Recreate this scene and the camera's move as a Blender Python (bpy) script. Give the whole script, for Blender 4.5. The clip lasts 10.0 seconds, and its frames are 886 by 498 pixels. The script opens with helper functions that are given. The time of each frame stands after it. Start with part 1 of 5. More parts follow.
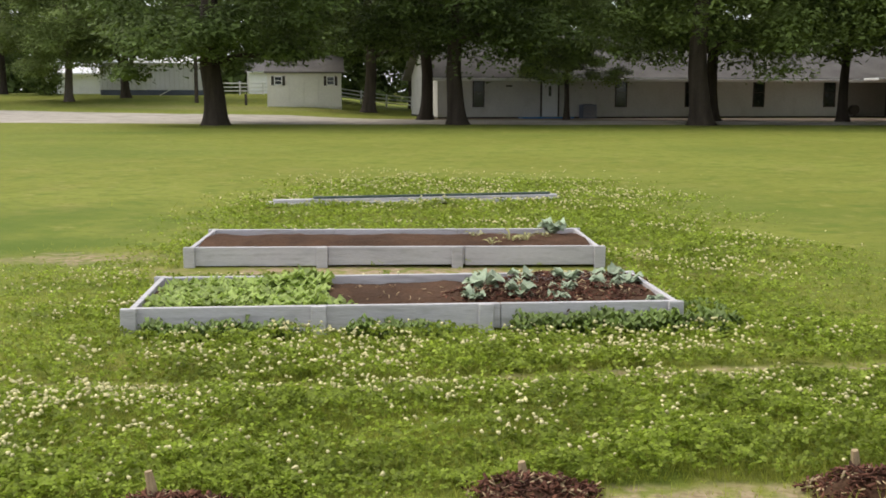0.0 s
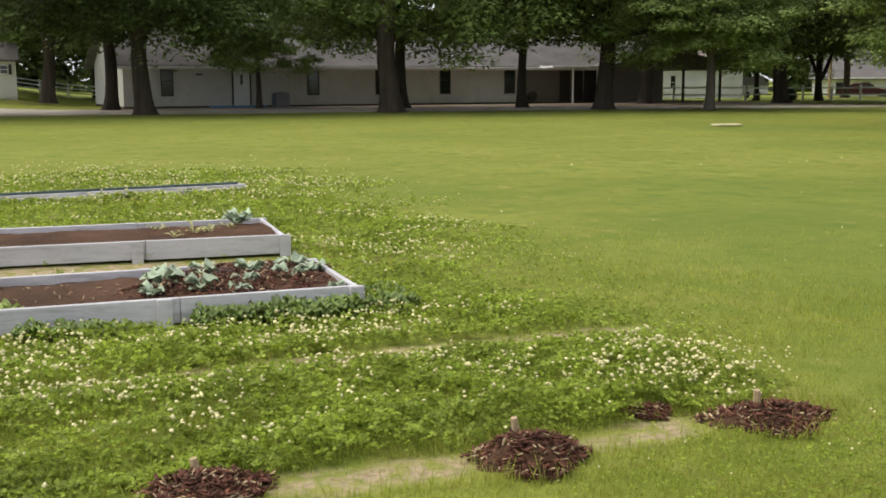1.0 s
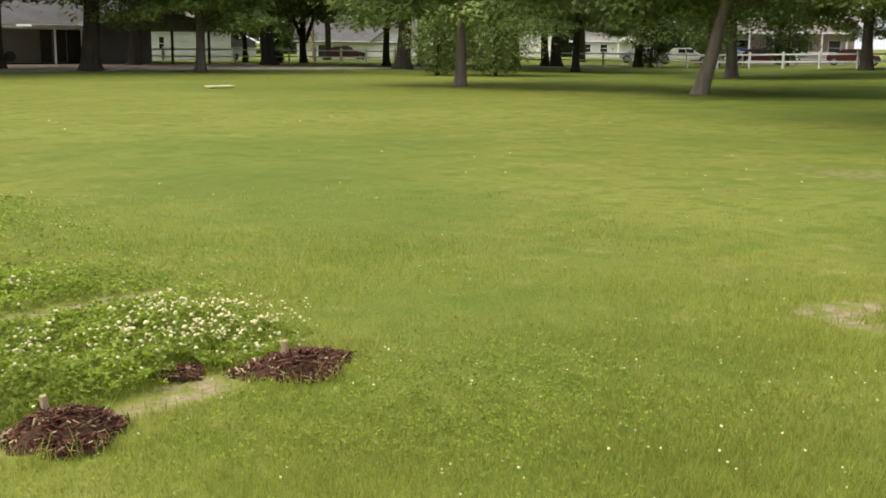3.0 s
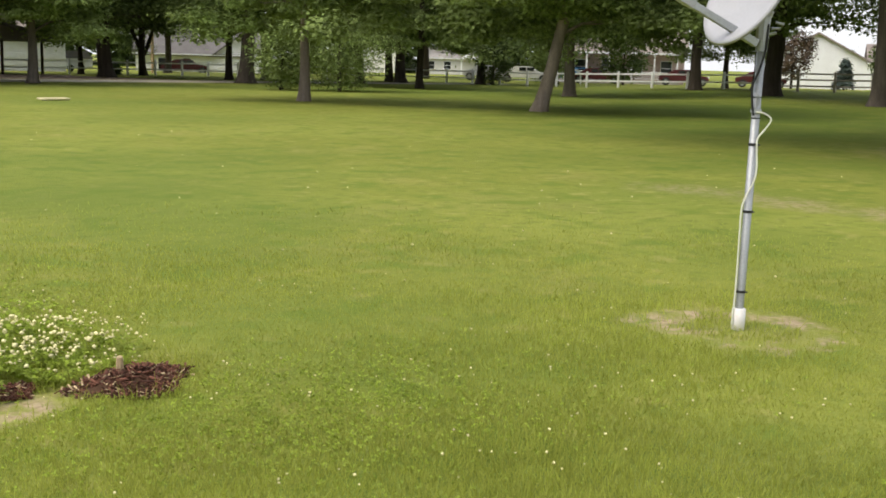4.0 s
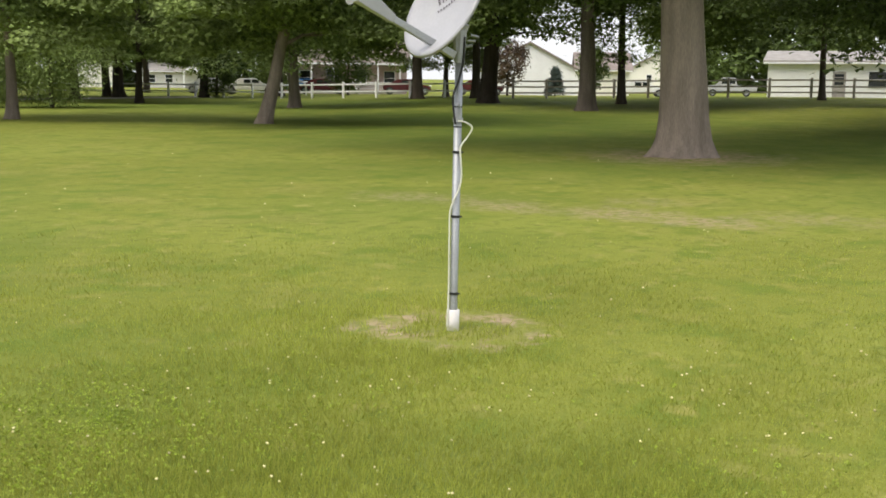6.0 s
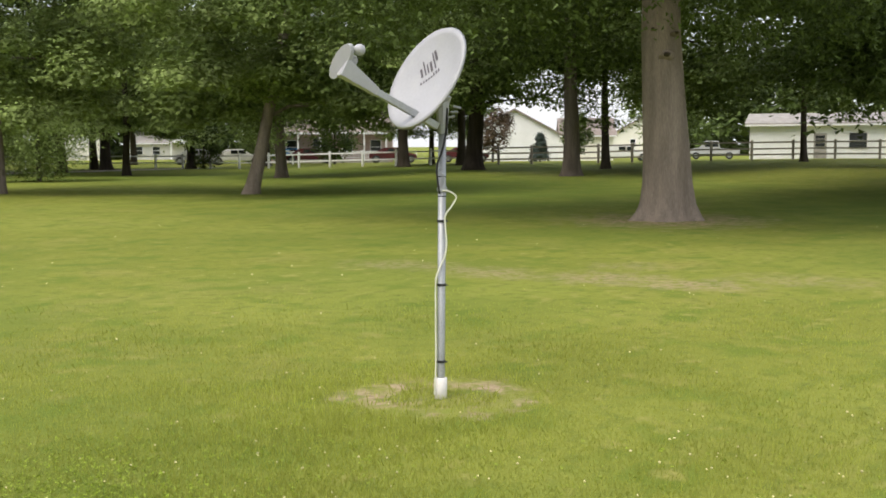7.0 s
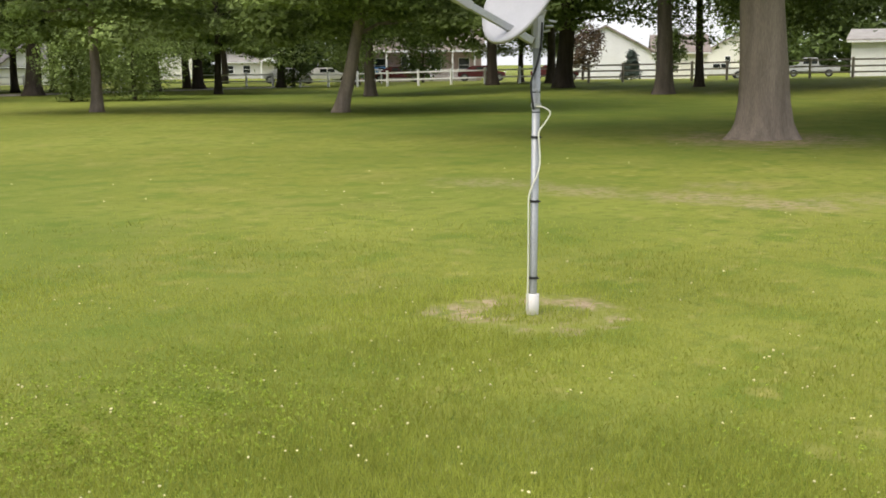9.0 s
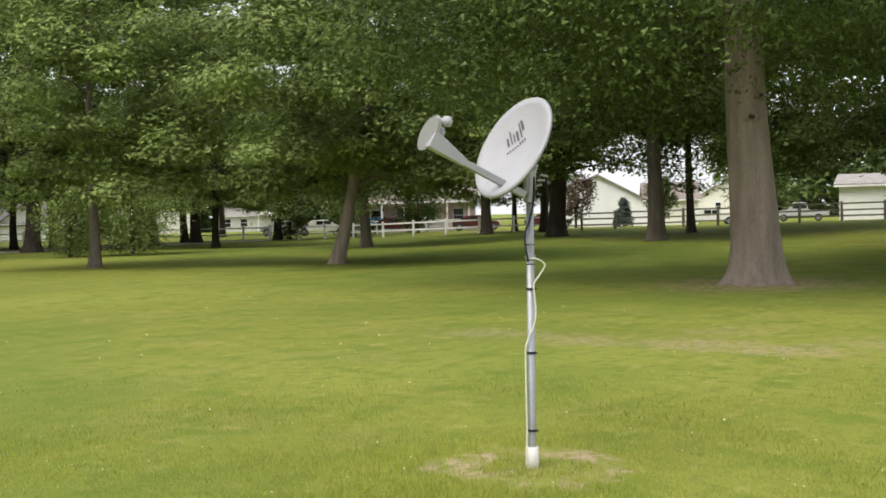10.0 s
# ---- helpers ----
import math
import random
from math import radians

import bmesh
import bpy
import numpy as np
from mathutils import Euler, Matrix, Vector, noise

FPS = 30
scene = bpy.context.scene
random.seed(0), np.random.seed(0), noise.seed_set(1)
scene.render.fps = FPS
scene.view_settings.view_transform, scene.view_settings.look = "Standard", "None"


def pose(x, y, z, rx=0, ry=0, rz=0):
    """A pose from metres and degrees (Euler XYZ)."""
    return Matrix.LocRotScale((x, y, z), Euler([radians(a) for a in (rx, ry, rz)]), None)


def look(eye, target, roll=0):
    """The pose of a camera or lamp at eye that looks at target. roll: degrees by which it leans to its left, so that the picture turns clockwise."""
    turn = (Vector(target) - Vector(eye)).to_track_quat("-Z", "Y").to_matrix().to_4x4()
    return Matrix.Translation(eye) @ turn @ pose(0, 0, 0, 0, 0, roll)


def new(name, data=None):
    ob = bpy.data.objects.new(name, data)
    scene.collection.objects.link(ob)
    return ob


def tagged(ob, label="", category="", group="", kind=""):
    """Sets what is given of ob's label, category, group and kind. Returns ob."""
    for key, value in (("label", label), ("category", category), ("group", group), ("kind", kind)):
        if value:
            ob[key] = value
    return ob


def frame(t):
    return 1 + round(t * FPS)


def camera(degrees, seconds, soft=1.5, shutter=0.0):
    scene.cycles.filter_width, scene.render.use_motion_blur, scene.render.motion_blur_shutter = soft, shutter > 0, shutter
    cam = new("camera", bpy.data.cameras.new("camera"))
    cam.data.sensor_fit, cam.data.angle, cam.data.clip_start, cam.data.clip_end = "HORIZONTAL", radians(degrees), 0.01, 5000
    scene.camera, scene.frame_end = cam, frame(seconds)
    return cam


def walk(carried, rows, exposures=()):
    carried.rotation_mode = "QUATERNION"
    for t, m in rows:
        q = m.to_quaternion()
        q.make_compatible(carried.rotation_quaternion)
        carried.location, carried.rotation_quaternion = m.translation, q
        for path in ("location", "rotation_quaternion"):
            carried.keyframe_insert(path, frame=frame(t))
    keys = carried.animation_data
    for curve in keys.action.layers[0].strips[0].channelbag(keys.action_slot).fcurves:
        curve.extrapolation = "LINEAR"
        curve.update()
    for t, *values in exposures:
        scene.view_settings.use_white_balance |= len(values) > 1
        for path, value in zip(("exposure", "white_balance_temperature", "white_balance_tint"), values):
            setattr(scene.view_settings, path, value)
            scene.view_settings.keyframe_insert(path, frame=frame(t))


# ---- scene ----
cam = camera(43.8, 10.0, soft=1.7)
# seconds, eye x y z, yaw, pitch, roll
ROWS = [
    (0.0, -0.021, 0.18, 1.568, 7.933, -8.097, 0.127), (0.5, 0.073, 0.189, 1.569, -0.334, -7.985, 0.062),
    (1.0, 0.125, 0.174, 1.573, -7.644, -8.702, -0.125), (1.5, 0.108, 0.189, 1.579, -14.538, -8.906, 0.902),
    (2.0, 0.053, 0.232, 1.57, -23.18, -8.809, -0.699), (2.5, 0.016, 0.219, 1.571, -30.094, -9.429, 0.967),
    (2.7, 0.01, 0.195, 1.572, -31.651, -9.927, 0.865), (3.8, -0.023, 0.061, 1.583, -39.606, -10.219, 1.245),
    (4.0, -0.029, 0.036, 1.585, -41.657, -9.606, 1.528), (4.5, -0.005, -0.019, 1.589, -46.455, -8.777, 0.597),
    (5.0, 0.03, -0.045, 1.584, -51.209, -8.192, 1.738), (5.5, 0.039, -0.065, 1.593, -53.66, -8.833, 0.505),
    (5.7, 0.031, -0.073, 1.597, -54.602, -8.946, 0.604), (6.8, -0.013, -0.12, 1.619, -56.75, -7.74, 0.125),
    (7.0, -0.02, -0.128, 1.623, -56.086, -5.346, -0.308), (7.5, -0.108, -0.17, 1.651, -54.591, -1.332, -0.457),
    (8.0, -0.091, -0.15, 1.625, -53.583, -3.387, -0.197), (8.5, -0.032, -0.106, 1.603, -52.471, -7.541, -0.677),
    (9.0, -0.058, -0.111, 1.604, -51.487, -9.493, -0.491), (9.5, -0.07, -0.121, 1.621, -51.164, -5.79, -0.831),
    (10.0, -0.062, -0.116, 1.633, -51.798, -1.782, -1.406),
]
walk(cam, [(t, pose(x, y, z, 90 + pitch, 0, yaw) @ pose(0, 0, 0, 0, 0, roll)) for t, x, y, z, yaw, pitch, roll in ROWS],
     exposures=[(0.0, 0.2), (1.0, 0.3), (2.5, 0.4), (10.0, 0.44)])

# ---- light: bright overcast day, a veiled sun high over the garden ----
SUN_ELEV, SUN_AZ = 55.0, 282.0     # azimuth clockwise from +y
world = bpy.data.worlds.new("hazy_sky")
scene.world = world
world.use_nodes = True
wn = world.node_tree.nodes
sky = wn.new("ShaderNodeTexSky")
sky.sky_type, sky.sun_disc = 'NISHITA', False
sky.sun_elevation, sky.sun_rotation = radians(SUN_ELEV), radians(SUN_AZ)
sky.air_density, sky.dust_density, sky.ozone_density = 1.0, 4.0, 1.0
haze = wn.new("ShaderNodeMixRGB")
haze.inputs[0].default_value = 0.6
haze.inputs[2].default_value = (7.8, 7.9, 8.1, 1)
world.node_tree.links.new(sky.outputs[0], haze.inputs[1])
world.node_tree.links.new(haze.outputs[0], wn["Background"].inputs[0])
wn["Background"].inputs[1].default_value = 0.15
sun = new("sun", bpy.data.lights.new("sun", 'SUN'))
sun.data.energy, sun.data.angle, sun.data.color = 1.6, radians(34), (1.0, 0.93, 0.80)
_a, _e = radians(SUN_AZ), radians(SUN_ELEV)
sun.matrix_world = look((60 * math.sin(_a) * math.cos(_e), 60 * math.cos(_a) * math.cos(_e), 60 * math.sin(_e)), (0, 0, 0))

# ---- helpers ----
rng = np.random.default_rng(7)


def smooth(v):
    v = np.clip(v, 0, 1)
    return v * v * (3 - 2 * v)


def ground_z(x, y):
    """Height of the lawn: flat in the middle, rising gently to the far left and far right."""
    az, r = np.degrees(np.arctan2(x, y)), np.hypot(x, y)
    z = 1.3 * smooth((r - 62) / 42) * smooth((-9 - az) / 7) * smooth((az + 150) / 30)
    return z + (0.32 * smooth((az - 45) / 12) + 0.3 * smooth((az - 58) / 18)) * smooth((r - 25) / 50) * (1 - 0.75 * smooth((r - 80) / 25)) * smooth((170 - az) / 40)


def gz(x, y):
    return float(ground_z(np.array(float(x)), np.array(float(y))))


def part(name, bm, material, parent=None, label="", smooth_faces=False):
    me = bpy.data.meshes.new(name)
    if isinstance(bm, bmesh.types.BMesh):
        bm.normal_update()
        bm.to_mesh(me)
        bm.free()
    else:
        verts, faces = bm
        me.from_pydata([tuple(v) for v in verts], [], [tuple(f) for f in faces])
    if smooth_faces:
        me.polygons.foreach_set("use_smooth", [True] * len(me.polygons))
    if material is not None:
        me.materials.append(material)
    ob = new(name, me)
    if parent is not None:
        ob.parent = parent
    if label:
        ob["label"] = label
    return ob


def array_mesh(name, verts, faces, material, smooth_faces=False):
    """A mesh from numpy arrays; faces is an (n, k) array."""
    me = bpy.data.meshes.new(name)
    n, k = faces.shape
    me.vertices.add(len(verts))
    me.vertices.foreach_set("co", np.ascontiguousarray(verts, dtype=np.float32).ravel())
    me.loops.add(n * k)
    me.loops.foreach_set("vertex_index", np.ascontiguousarray(faces, dtype=np.int32).ravel())
    me.polygons.add(n)
    me.polygons.foreach_set("loop_start", np.arange(0, n * k, k, dtype=np.int32))
    if smooth_faces:
        me.polygons.foreach_set("use_smooth", np.ones(n, dtype=bool))
    me.update(calc_edges=True)
    me.materials.append(material)
    return me


def empty(name, m, label="", category="", group="", kind=""):
    ob = new(name)
    ob.empty_display_size = 0.2
    ob.matrix_world = m
    return tagged(ob, label, category, group, kind)


def box(bm, x0, y0, z0, x1, y1, z1, bevel=0.0, m=None):
    """A box between two corners, bevelled, moved by m."""
    mat4 = Matrix.Translation(((x0 + x1) / 2, (y0 + y1) / 2, (z0 + z1) / 2)) @ Matrix.Diagonal((abs(x1 - x0), abs(y1 - y0), abs(z1 - z0), 1))
    made = bmesh.ops.create_cube(bm, size=1.0, matrix=mat4)
    vs = made["verts"]
    if bevel:
        es = list({e for v in vs for e in v.link_edges})
        res = bmesh.ops.bevel(bm, geom=es, offset=bevel, segments=1, affect='EDGES')
        vs = list({v for v in res["verts"]} | {v for v in vs if v.is_valid})
    if m is not None:
        bmesh.ops.transform(bm, matrix=m, verts=[v for v in vs if v.is_valid])
    return bm


def boxed(*args, **kw):
    return box(bmesh.new(), *args, **kw)


def tube(bm, path, radii, sides=10, caps=True):
    """A tube along points, with a radius at each of them."""
    rings, n = [], len(path)
    pts = [Vector(p) for p in path]
    side = None
    for i, p in enumerate(pts):
        d = (pts[min(i + 1, n - 1)] - pts[max(i - 1, 0)]).normalized()
        if side is None:
            side = d.orthogonal().normalized()
        side = (side - d * side.dot(d)).normalized()
        other = d.cross(side)
        r = radii[i] if hasattr(radii, "__len__") else radii
        rings.append([bm.verts.new(p + r * (math.cos(2 * math.pi * k / sides) * side + math.sin(2 * math.pi * k / sides) * other)) for k in range(sides)])
    for a, b in zip(rings, rings[1:]):
        for k in range(sides):
            bm.faces.new((a[k], a[(k + 1) % sides], b[(k + 1) % sides], b[k]))
    if caps:
        bm.faces.new(rings[0][::-1]), bm.faces.new(rings[-1])
    return bm


def tubed(path, radii, sides=10, caps=True):
    return tube(bmesh.new(), path, radii, sides, caps)


def prism(bm, profile, y0, y1):
    """A profile of (x, z) pushed from y0 to y1."""
    a = [bm.verts.new((x, y0, z)) for x, z in profile]
    b = [bm.verts.new((x, y1, z)) for x, z in profile]
    n = len(profile)
    bm.faces.new(a), bm.faces.new(b[::-1])
    for k in range(n):
        bm.faces.new((a[(k + 1) % n], a[k], b[k], b[(k + 1) % n]))
    bmesh.ops.recalc_face_normals(bm, faces=bm.faces)
    return bm


def blob(bm, centre, size, seed=0.0, rough=0.25, detail=2):
    made = bmesh.ops.create_icosphere(bm, subdivisions=detail, radius=1.0)
    for v in made["verts"]:
        k = 1 + rough * noise.noise(v.co * 1.8 + Vector((seed, seed * 0.7, 3)))
        v.co = Vector((centre[0] + size[0] * v.co.x * k, centre[1] + size[1] * v.co.y * k, centre[2] + size[2] * v.co.z * k))
    return bm


# ---- materials ----
def material(name, colour, rough=0.7, metal=0.0, vary=0.15, scale=3.0, bump=0.0, bump_scale=40.0, island=0.0, object_random=0.0, stretch=(1, 1, 1), dirt=None, dirt_amount=0.3, translucent=0.0, specular=0.4):
    """A surface with variation at two scales, optional relief, stains and a little change from piece to piece."""
    m = bpy.data.materials.new(name)
    m.use_nodes = True
    nt, L = m.node_tree, m.node_tree.links
    b = nt.nodes["Principled BSDF"]
    b.inputs["Roughness"].default_value, b.inputs["Metallic"].default_value = rough, metal
    b.inputs["Specular IOR Level"].default_value = specular
    geo = nt.nodes.new("ShaderNodeTexCoord")
    mp = nt.nodes.new("ShaderNodeMapping")
    mp.inputs["Scale"].default_value = stretch
    L.new(geo.outputs["Object"], mp.inputs["Vector"])

    def noise_tex(sc, detail=4.0):
        t = nt.nodes.new("ShaderNodeTexNoise")
        t.inputs["Scale"].default_value, t.inputs["Detail"].default_value = sc, detail
        L.new(mp.outputs[0], t.inputs["Vector"])
        return t

    def shade(fac, low, high, src):
        r = nt.nodes.new("ShaderNodeMapRange")
        r.inputs["From Min"].default_value, r.inputs["From Max"].default_value = 0.3, 0.7
        r.inputs["To Min"].default_value, r.inputs["To Max"].default_value = low, high
        L.new(fac, r.inputs[0])
        mx = nt.nodes.new("ShaderNodeVectorMath")
        mx.operation = 'SCALE'
        L.new(src, mx.inputs[0])
        L.new(r.outputs[0], mx.inputs["Scale"])
        return mx.outputs[0]

    col = nt.nodes.new("ShaderNodeRGB")
    col.outputs[0].default_value = (*colour, 1)
    out = shade(noise_tex(scale).outputs[0], 1 - vary, 1 + vary, col.outputs[0])
    out = shade(noise_tex(scale * 14, 3).outputs[0], 1 - vary * 0.7, 1 + vary * 0.7, out)
    if island:
        g = nt.nodes.new("ShaderNodeNewGeometry")
        r = nt.nodes.new("ShaderNodeMapRange")
        r.inputs["To Min"].default_value, r.inputs["To Max"].default_value = 1 - island, 1 + island
        L.new(g.outputs["Random Per Island"], r.inputs[0])
        mx = nt.nodes.new("ShaderNodeVectorMath")
        mx.operation = 'SCALE'
        L.new(out, mx.inputs[0]), L.new(r.outputs[0], mx.inputs["Scale"])
        out = mx.outputs[0]
    if object_random:
        g = nt.nodes.new("ShaderNodeObjectInfo")
        r = nt.nodes.new("ShaderNodeMapRange")
        r.inputs["To Min"].default_value, r.inputs["To Max"].default_value = 1 - object_random, 1 + object_random
        L.new(g.outputs["Random"], r.inputs[0])
        mx = nt.nodes.new("ShaderNodeVectorMath")
        mx.operation = 'SCALE'
        L.new(out, mx.inputs[0]), L.new(r.outputs[0], mx.inputs["Scale"])
        out = mx.outputs[0]
    if dirt:
        r = nt.nodes.new("ShaderNodeMapRange")
        r.inputs["From Min"].default_value, r.inputs["From Max"].default_value = 0.52, 0.72
        r.inputs["To Max"].default_value = dirt_amount
        L.new(noise_tex(scale * 2.3, 6).outputs[0], r.inputs[0])
        mx = nt.nodes.new("ShaderNodeMixRGB")
        mx.inputs[2].default_value = (*dirt, 1)
        L.new(r.outputs[0], mx.inputs[0]), L.new(out, mx.inputs[1])
        out = mx.outputs[0]
    L.new(out, b.inputs["Base Color"])
    if bump:
        bp = nt.nodes.new("ShaderNodeBump")
        bp.inputs["Strength"].default_value, bp.inputs["Distance"].default_value = bump, 0.02
        L.new(noise_tex(bump_scale, 5).outputs[0], bp.inputs["Height"])
        L.new(bp.outputs[0], b.inputs["Normal"])
    if translucent:
        tr = nt.nodes.new("ShaderNodeBsdfTranslucent")
        L.new(out, tr.inputs[0])
        mx = nt.nodes.new("ShaderNodeMixShader")
        mx.inputs[0].default_value = translucent
        L.new(b.outputs[0], mx.inputs[1]), L.new(tr.outputs[0], mx.inputs[2])
        L.new(mx.outputs[0], nt.nodes["Material Output"].inputs[0])
    return m


LEAF = material("oak_leaf", (0.108, 0.150, 0.044), 0.55, vary=0.48, scale=0.55, island=0.3, object_random=0.3, translucent=0.26, specular=0.12)
LEAF_PALE = material("young_leaf", (0.15, 0.2, 0.058), 0.55, vary=0.48, scale=0.6, island=0.25, object_random=0.12, translucent=0.26, specular=0.12)
LEAF_MAPLE = material("maple_leaf", (0.232, 0.298, 0.096), 0.55, vary=0.48, scale=0.7, island=0.25, object_random=0.12, translucent=0.26, specular=0.12)
LEAF_RED = material("bronze_leaf", (0.085, 0.055, 0.03), 0.6, vary=0.2, scale=0.5, island=0.4, translucent=0.2)
SPRUCE = material("spruce_needle", (0.06, 0.085, 0.07), 0.7, vary=0.2, scale=0.8, island=0.3)
BARK = material("oak_bark", (0.215, 0.175, 0.142), 0.9, vary=0.25, scale=1.3, bump=1.0, bump_scale=5.0, stretch=(3, 3, 0.45), object_random=0.2, specular=0.2)
BARK_MID = material("grey_brown_bark", (0.15, 0.125, 0.105), 0.9, vary=0.3, scale=1.3, bump=1.0, bump_scale=5.0, stretch=(3, 3, 0.45), object_random=0.25, specular=0.2)
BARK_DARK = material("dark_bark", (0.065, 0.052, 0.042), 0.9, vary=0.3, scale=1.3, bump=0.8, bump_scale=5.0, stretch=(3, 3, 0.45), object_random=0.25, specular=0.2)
GRASS_BLADE = material("grass_blade", (0.36, 0.39, 0.072), 0.6, vary=0.14, scale=0.35, island=0.22, translucent=0.55, specular=0.25)
CLOVER_LEAF = material("clover_leaf", (0.275, 0.35, 0.045), 0.6, vary=0.24, scale=1.6, island=0.45, translucent=0.45, specular=0.25)
CLOVER_FLOWER = material("clover_flower", (0.70, 0.63, 0.34), 0.8, vary=0.15, scale=9, island=0.25)
WEED_LEAF = material("weed_leaf", (0.17, 0.24, 0.055), 0.55, vary=0.2, scale=2, island=0.4, translucent=0.2)
LETTUCE = material("salad_leaf", (0.33, 0.43, 0.10), 0.5, vary=0.2, scale=4, island=0.35, translucent=0.3)
CABBAGE = material("cabbage_leaf", (0.34, 0.41, 0.28), 0.55, vary=0.2, scale=5, island=0.3, translucent=0.15)
YELLOWED = material("yellowed_leaf", (0.36, 0.35, 0.15), 0.6, vary=0.2, scale=5, island=0.35, translucent=0.2)
SOIL = material("garden_soil", (0.085, 0.047, 0.028), 0.95, vary=0.3, scale=3, bump=1.0, bump_scale=30, specular=0.15)
BARE = material("dry_bare_soil", (0.30, 0.24, 0.15), 0.95, vary=0.25, scale=3, bump=0.6, bump_scale=40, dirt=(0.13, 0.16, 0.04), dirt_amount=0.7, specular=0.15)
CHIP = material("bark_chip", (0.115, 0.048, 0.03), 0.85, vary=0.3, scale=9, island=0.6, specular=0.25)
MULCHED = material("brown_verge", (0.20, 0.145, 0.11), 0.95, vary=0.25, scale=0.9, bump=0.6, bump_scale=14, dirt=(0.14, 0.15, 0.05), dirt_amount=0.5)
STRAW = material("pale_straw", (0.38, 0.28, 0.16), 0.8, vary=0.2, scale=8, island=0.4)
BOARD = material("grey_painted_board", (0.53, 0.51, 0.525), 0.65, vary=0.10, scale=2.5, bump=0.25, bump_scale=25, stretch=(0.6, 4, 4), dirt=(0.27, 0.26, 0.25), dirt_amount=0.55, object_random=0.06)
LUMBER_DARK = material("weathered_green_trim", (0.07, 0.10, 0.085), 0.6, vary=0.2, scale=3)
STAKE = material("weathered_stake", (0.42, 0.31, 0.18), 0.85, vary=0.25, scale=9, bump=0.4, stretch=(4, 4, 0.6))
GRAVEL = material("pale_gravel", (0.42, 0.38, 0.33), 0.95, vary=0.22, scale=0.6, bump=0.8, bump_scale=12, dirt=(0.26, 0.22, 0.17), dirt_amount=0.6)
SIDING = material("white_siding", (0.60, 0.585, 0.56), 0.6, vary=0.07, scale=0.5, dirt=(0.42, 0.40, 0.35), dirt_amount=0.35)
# darker copy of the hall siding, with the shade put into its colour
SHADY = material("shaded_siding", (0.20, 0.185, 0.17), 0.7, vary=0.1, scale=0.6)
WHITE = material("white_paint", (0.84, 0.84, 0.85), 0.5, vary=0.05, scale=0.9, dirt=(0.62, 0.62, 0.6), dirt_amount=0.2)
CREAM = material("cream_siding", (0.79, 0.765, 0.69), 0.6, vary=0.06, scale=0.5)
PINK = material("pinkish_brick", (0.52, 0.40, 0.36), 0.8, vary=0.12, scale=2.0)
SHINGLE = material("grey_shingle", (0.15, 0.14, 0.135), 0.9, vary=0.2, scale=0.7, bump=0.5, bump_scale=9, stretch=(1, 1, 3))
SHINGLE_TAN = material("tan_shingle", (0.24, 0.20, 0.175), 0.9, vary=0.18, scale=0.8, bump=0.4, bump_scale=9)
SKIRT = material("blue_grey_skirting", (0.14, 0.16, 0.22), 0.7, vary=0.12, scale=1.2)
DARKTRIM = material("dark_brown_trim", (0.045, 0.036, 0.03), 0.6, vary=0.15, scale=3)
BLUE = material("blue_paint", (0.06, 0.22, 0.50), 0.6, vary=0.1, scale=2)
CONCRETE = material("concrete", (0.33, 0.31, 0.29), 0.9, vary=0.15, scale=2, bump=0.4)
RAIL = material("weathered_rail", (0.31, 0.275, 0.24), 0.85, vary=0.25, scale=2.5, object_random=0.2, stretch=(1, 1, 1))
STEEL = material("galvanised_steel", (0.36, 0.37, 0.38), 0.5, 0.6, vary=0.12, scale=6, bump=0.1)
DISHPAINT = material("light_grey_enamel", (0.37, 0.37, 0.395), 0.45, vary=0.05, scale=4, dirt=(0.42, 0.42, 0.41), dirt_amount=0.3)
PRINT = material("dark_grey_print", (0.10, 0.09, 0.10), 0.6, vary=0.05)
RUBBER = material("black_rubber", (0.02, 0.02, 0.021), 0.6, vary=0.1)
CABLE = material("cream_cable", (0.66, 0.66, 0.56), 0.5, vary=0.08)
PVC = material("off_white_sleeve", (0.72, 0.69, 0.68), 0.55, vary=0.08, scale=8, dirt=(0.5, 0.42, 0.33), dirt_amount=0.4)
CAR_RED = material("dark_red_car_paint", (0.10, 0.025, 0.03), 0.25, vary=0.05)
CAR_SILVER = material("silver_car_paint", (0.42, 0.42, 0.44), 0.3, 0.1, vary=0.05)
CAR_WHITE = material("white_car_paint", (0.75, 0.75, 0.75), 0.3, vary=0.05)
GLASS = material("dark_window_glass", (0.015, 0.018, 0.02), 0.08, vary=0.05, specular=0.6)
TANWOOD = material("pale_cut_wood", (0.55, 0.48, 0.28), 0.8, vary=0.15, scale=5)


